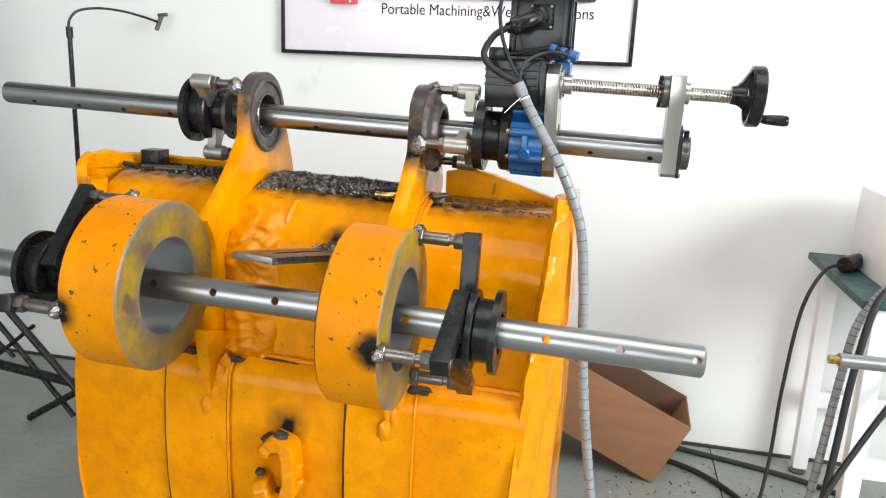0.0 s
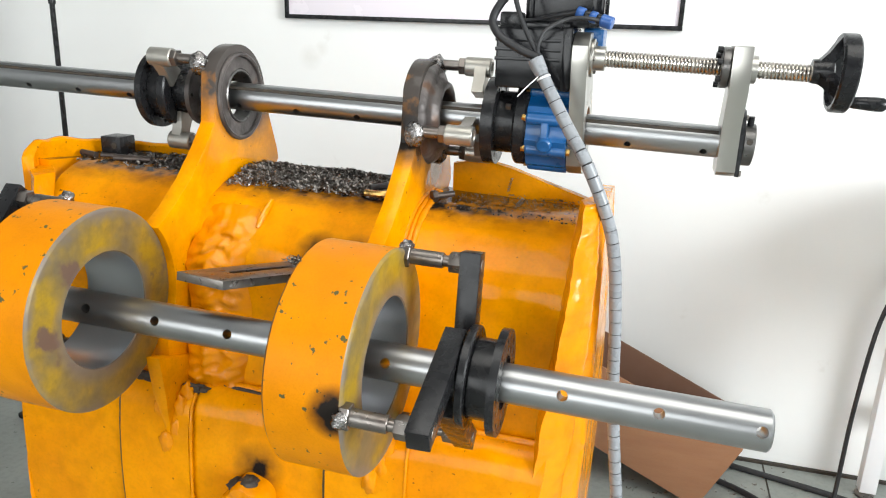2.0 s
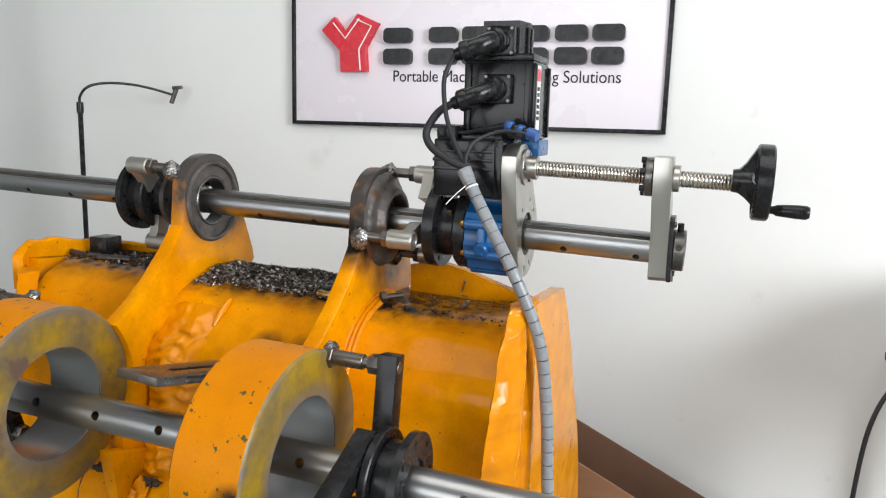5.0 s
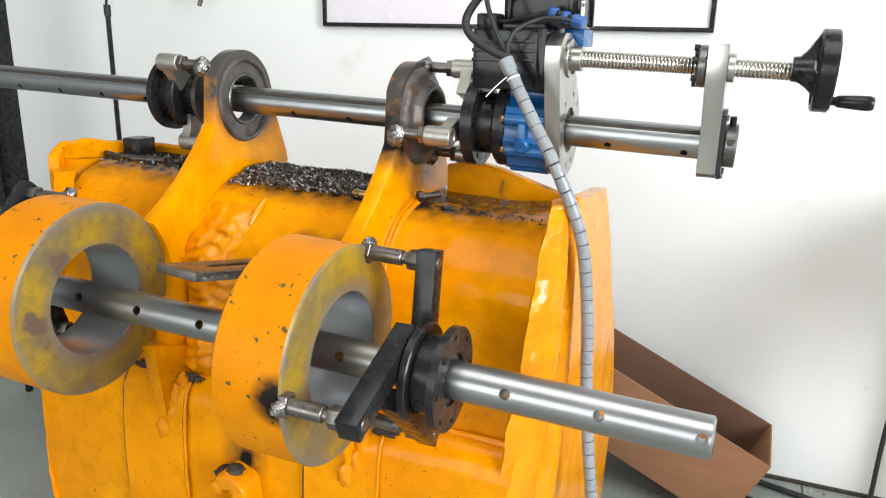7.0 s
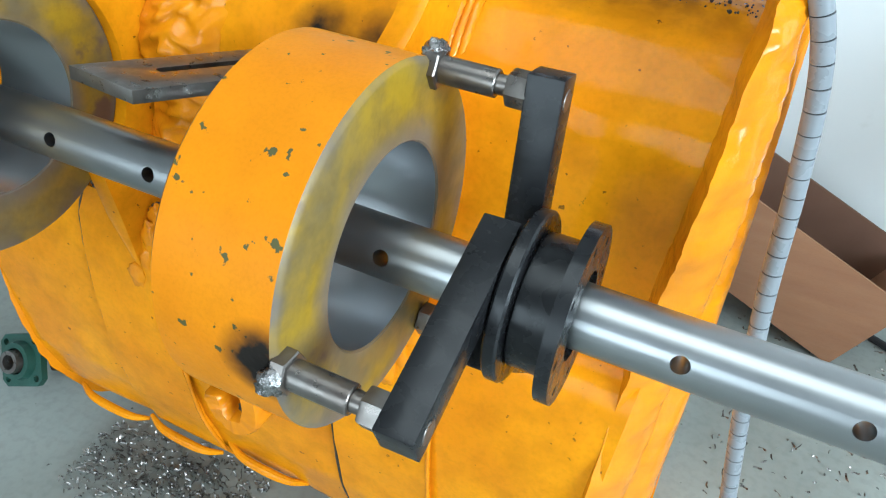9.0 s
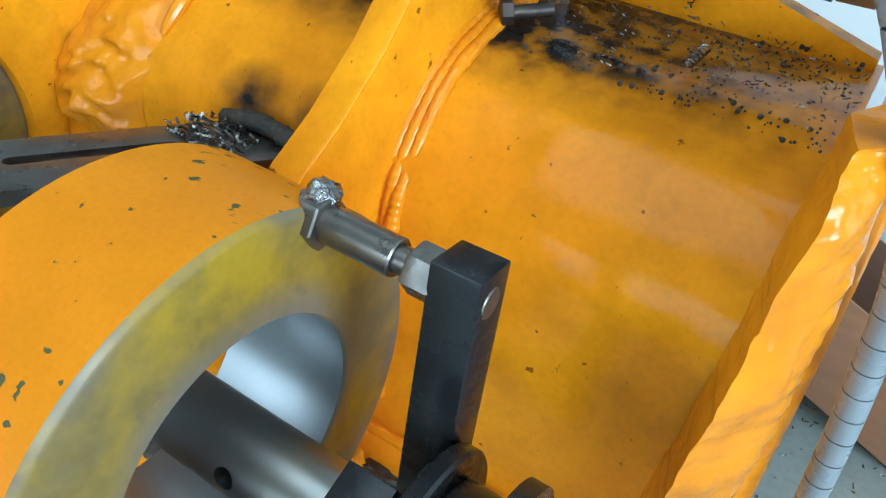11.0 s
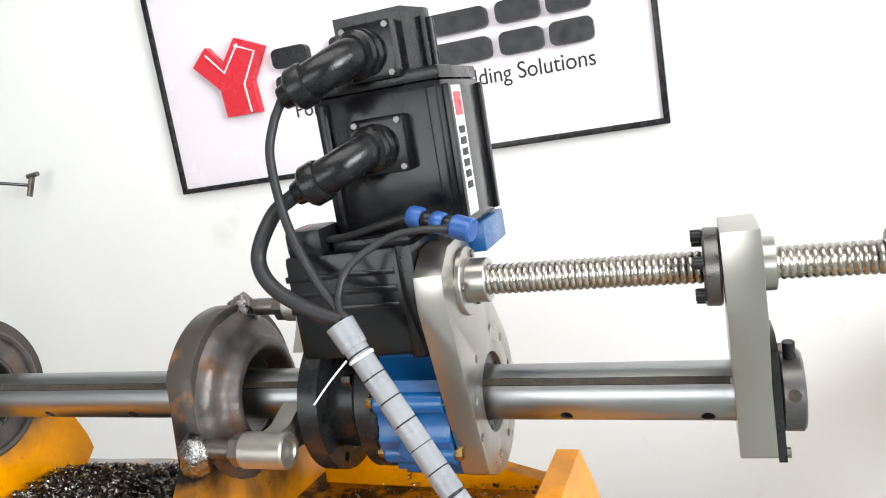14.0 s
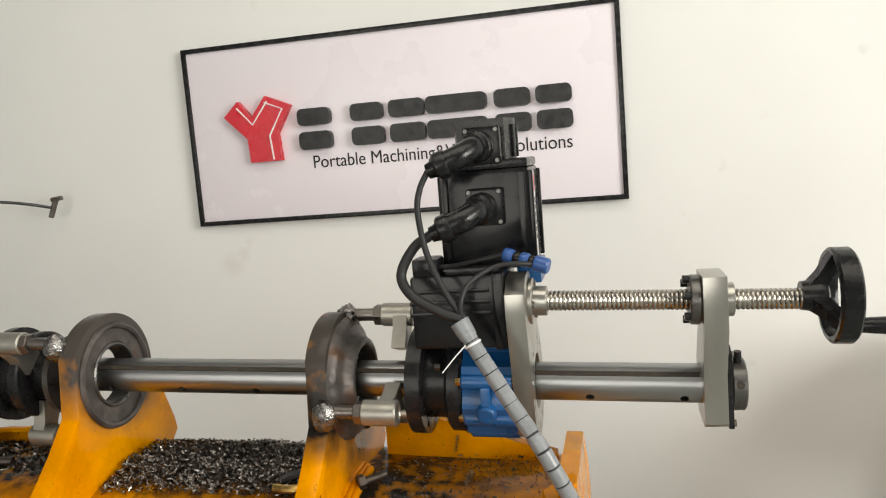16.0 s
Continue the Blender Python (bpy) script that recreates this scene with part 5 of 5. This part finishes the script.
# ---- cardboard box behind the bucket ----
cb = root("cardboard_box", (0.45, 2.6, F), "open brown cardboard box tipped against the bucket", "box")
M = Matrix.Translation((0.530, 2.61, F + 0.003)) @ Matrix.Rotation(radians(25), 4, "Y") @ Matrix.Rotation(radians(3), 4, "X")
Lb, Hb, Db, T = 0.60, 0.258, 0.25, 0.006
for nm, lo, hi, mt in (("front_panel", (-Lb, 0, 0), (0, T, Hb), CARD), ("back_panel", (-Lb, Db - T, 0), (0, Db, Hb), CARD_SHADED), ("end_panel", (-T, T, 0), (0, Db - T, Hb), CARD),
                       ("end_panel", (-Lb, T, 0), (-Lb + T, Db - T, Hb), CARD), ("bottom_panel", (-Lb + T, T, 0), (-T, Db - T, T), CARD_SHADED)):
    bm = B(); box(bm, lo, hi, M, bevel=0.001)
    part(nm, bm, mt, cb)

# ---- hooked rod by the wall ----
PX, PY = -1.729, 2.634
hk = root("hooked_stand", (PX, PY, F), "thin black metal rod with a bent arm by the wall", "stand")
bm = B(); sweep(bm, [(PX, PY, F), (PX - 0.003, PY, 0.6), (PX, PY, 1.31)], 0.0088, 10, 4)
part("pole", bm, BLACK, hk)
bm = B(); sweep(bm, [(PX, PY, 1.30), (PX, PY + 0.002, 1.35), (PX + 0.02, PY + 0.025, 1.388), (PX + 0.06, PY + 0.08, 1.404), (PX + 0.11, PY + 0.15, 1.402), (PX + 0.16, PY + 0.21, 1.388), (-1.525, 2.905, 1.368)], 0.0048, 10)
part("bent_arm", bm, BLACK, hk)
bm = B(); rod(bm, (-1.538, 2.90, 1.338), (-1.512, 2.905, 1.402), 0.009, 10)
rod(bm, (-1.528, 2.90, 1.396), (-1.490, 2.905, 1.400), 0.0075, 10)
part("cross_grip", bm, STEEL, hk)
bm = B(); rod(bm, (PX, PY, 1.29), (PX, PY, 1.33), 0.0125, 12)
part("sleeve", bm, BLACK, hk)
bm = B(); lathe(bm, [(0, 0), (0, 0.07), (0.006, 0.07), (0.012, 0.02), (0.012, 0)], (PX, PY, F), (0, 0, 1), 24)
part("foot_plate", bm, BLACK, hk)

# ---- dark column and folding stand at the side ----
col = root("black_stand_frame", (-2.3, 2.6, F), "tall black steel frame column beside the wall", "frame")
for x in (-2.36, -2.27):
    bm = B(); box(bm, (x, 2.58, F), (x + 0.04, 2.63, 2.3), bevel=0.003)
    part("upright", bm, BLACK, col)
for z in (0.62, 1.2, 1.95):
    bm = B(); box(bm, (-2.32, 2.585, z), (-2.27, 2.625, z + 0.04), bevel=0.003)
    part("crossbar", bm, BLACK, col)
bm = B(); box(bm, (-2.262, 2.575, 1.5), (-2.232, 2.63, 1.56), bevel=0.004)
part("clip", bm, RED, col, "small red clip")
st = root("folding_stand", (-1.7, 2.4, F), "black folding tube stand on the floor", "stand")
for p0, p1, r in (((-2.02, 2.4, 0.40), (-1.60, 2.4, -0.04), 0.014), ((-2.1, 2.4, 0.06), (-1.42, 2.42, -0.02), 0.019), ((-1.98, 2.42, 0.22), (-1.66, 2.42, -0.14), 0.011),
                  ((-1.62, 2.4, -0.02), (-1.83, 2.38, F + 0.014), 0.014), ((-2.0, 2.41, 0.06), (-1.80, 2.41, 0.22), 0.008), ((-2.0, 2.41, 0.16), (-1.9, 2.41, 0.08), 0.008), ((-2.09, 2.4, 0.06), (-2.1, 2.4, F), 0.014), ((-1.44, 2.42, -0.02), (-1.44, 2.42, F), 0.014)):
    bm = B(); rod(bm, p0, p1, r, 12)
    part("tube", bm, BLACK, st)

# ---- table and machine at the right ----
tb = root("steel_table", (1.4, 2.6, F), "white steel table with a dark green top", "table")
# far end lengthened out of view to shade the lower wall
bm = B(); box(bm, (1.0, 2.30, 0.635), (2.35, 2.91, 0.66), bevel=0.004)
part("top", bm, TEAL, tb)
for x, y in ((1.045, 2.33), (1.045, 2.84), (2.28, 2.33), (2.28, 2.84)):
    bm = B(); box(bm, (x, y, F + 0.02), (x + 0.05, y + 0.045, 0.635), bevel=0.004)
    leg = part("leg", bm, WHITE, tb, "white square tube leg")
    bm = B(); lathe(bm, [(0, 0), (0, 0.028), (0.008, 0.03), (0.02, 0.014), (0.02, 0)], (x + 0.022, y + 0.022, F), (0, 0, 1), 18)
    part("foot", bm, STEEL, leg)
for y in (2.345, 2.85):
    bm = B(); box(bm, (1.095, y, 0.10), (2.28, y + 0.03, 0.16), bevel=0.002)
    part("stretcher", bm, WHITE, tb)
bx = root("control_box", (1.3, 2.55, 0.66), "white sheet metal control box on the table", "box")
bm = B(); box(bm, (1.10, 2.42, 0.66), (1.55, 2.8, 0.92), bevel=0.004)
part("case", bm, WHITE, bx)
bm = B(); rod(bm, (1.13, 2.42, 0.71), (1.10, 2.33, 0.705), 0.03, 20)
part("connector", bm, PLASTIC, bx)
bm = B(); rod(bm, (1.035, 2.62, 0.686), (1.10, 2.70, 0.686), 0.026, 18)
thing("black_grip_tool", bm, PLASTIC, "black cylindrical tool lying on the table", "tool")
HP = [(1.10, 2.335, 0.705), (1.045, 2.31, 0.68), (0.995, 2.30, 0.58), (0.972, 2.29, 0.4), (0.955, 2.28, 0.2), (0.937, 2.27, 0.0), (0.925, 2.26, F + 0.014)]
hs2 = root("spiral_hose", (0.90, 2.26, F), "grey spiral-wrapped hose hanging from the control box", "hose")
bm = B(); sweep(bm, HP, 0.0118, 14)
part("wrap", bm, HOSE, hs2)
pth = smooth_path(HP, 7)
for a, c in zip(pth, pth[1:]):
    bm = B(); ring(bm, a, c - a, 0.0108, 0.0122, 0.002, 0.0003, 16)
    part("gap_line", bm, RUBBER, hs2)
Q = F + 0.011
for pts, r, lb in (([(1.11, 2.33, 0.73), (1.03, 2.28, 0.66), (0.995, 2.26, 0.45), (0.98, 2.25, 0.2), (0.95, 2.22, -0.05), (0.90, 2.15, Q)], 0.01, "thick black cable from the control box to the floor"),
                   ([(1.5, 2.5, 0.66), (1.2, 2.31, 0.5), (1.02, 2.25, 0.2), (0.93, 2.2, 0.0), (0.85, 2.1, Q)], 0.009, "black cable sagging to the floor"),
                   ([(1.04, 2.625, 0.686), (0.97, 2.58, 0.672), (0.90, 2.5, 0.56), (0.875, 2.48, 0.3), (0.865, 2.46, 0.05), (0.83, 2.4, Q)], 0.0058, "thin black cable hanging from the table"),
                   ([(0.40, 2.86, Q), (0.70, 2.72, Q), (0.86, 2.48, Q), (0.88, 2.2, Q), (0.95, 1.9, Q)], 0.010, "black cable lying on the floor"),
                   ([(0.62, 2.90, Q), (1.1, 2.75, Q), (1.5, 2.45, Q), (1.8, 2.2, Q)], 0.010, "black cable lying on the floor along the wall")):
    bm = B(); sweep(bm, pts, r, 10)
    thing("floor_cable", bm, RUBBER, lb, "cable", "workshop cables")
tr = root("tube_stand", (1.6, 2.1, F), "silver tube with a brass tip on a floor stand", "stand")
bm = B(); rod(bm, (0.885, 2.05, 0.565), (1.65, 2.1, 0.555), 0.018, 20)
part("tube", bm, BAR, tr)
bm = B(); rod(bm, (0.862, 2.049, 0.565), (0.886, 2.05, 0.565), 0.011, 16)
part("tip", bm, BRASS, tr)
bm = B(); rod(bm, (1.6, 2.097, F), (1.6, 2.097, 0.545), 0.018, 16)
part("post", bm, BLACK, tr)

# green bearing on the floor
gb = root("flange_bearing", (-1.165, 1.65, F), "green cast flange bearing unit lying on the floor", "bearing")
mb = Matrix.Translation((-1.165, 1.65, F + 0.075)) @ Matrix.Rotation(radians(58), 4, "X") @ Matrix.Rotation(radians(20), 4, "Z")
bm = B(); outline(bm, [(-0.06, -0.045), (-0.045, -0.06), (0.045, -0.06), (0.06, -0.045), (0.06, 0.045), (0.045, 0.06), (-0.045, 0.06), (-0.06, 0.045)], 0.016, mb, holes=[circle(0, 0, 0.03, 24)] + [circle(sx * 0.043, sy * 0.043, 0.008, 10) for sx in (-1, 1) for sy in (-1, 1)])
part("housing", bm, GREEN, gb)
bm = B(); lathe(bm, [(0.0, 0.03), (0.0, 0.048), (0.035, 0.042), (0.035, 0.03)], (0, 0, 0), X, 28, True, mb)
part("boss", bm, GREEN, gb)
bm = B(); lathe(bm, [(-0.005, 0.017), (-0.005, 0.029), (0.05, 0.026), (0.05, 0.017)], (0, 0, 0), X, 28, True, mb)
part("inner_race", bm, STEEL, gb)
bm = B(); rod(bm, (-1.16, 1.70, F + 0.02), (-1.03, 1.77, F + 0.02), 0.018, 16)
part("shaft_stub", bm, RUST, gb)

# floor joint
bm = B(); box(bm, (0.765, 0.5, F), (0.770, WALL_Y, F + 0.0015)); box(bm, (-3.3, WALL_Y - 0.014, F), (4.5, WALL_Y - 0.001, F + 0.01))
thing("floor_joint", bm, SOOT_AND_SHADE, "dark joint lines in the concrete floor", "joint", kind="structure")
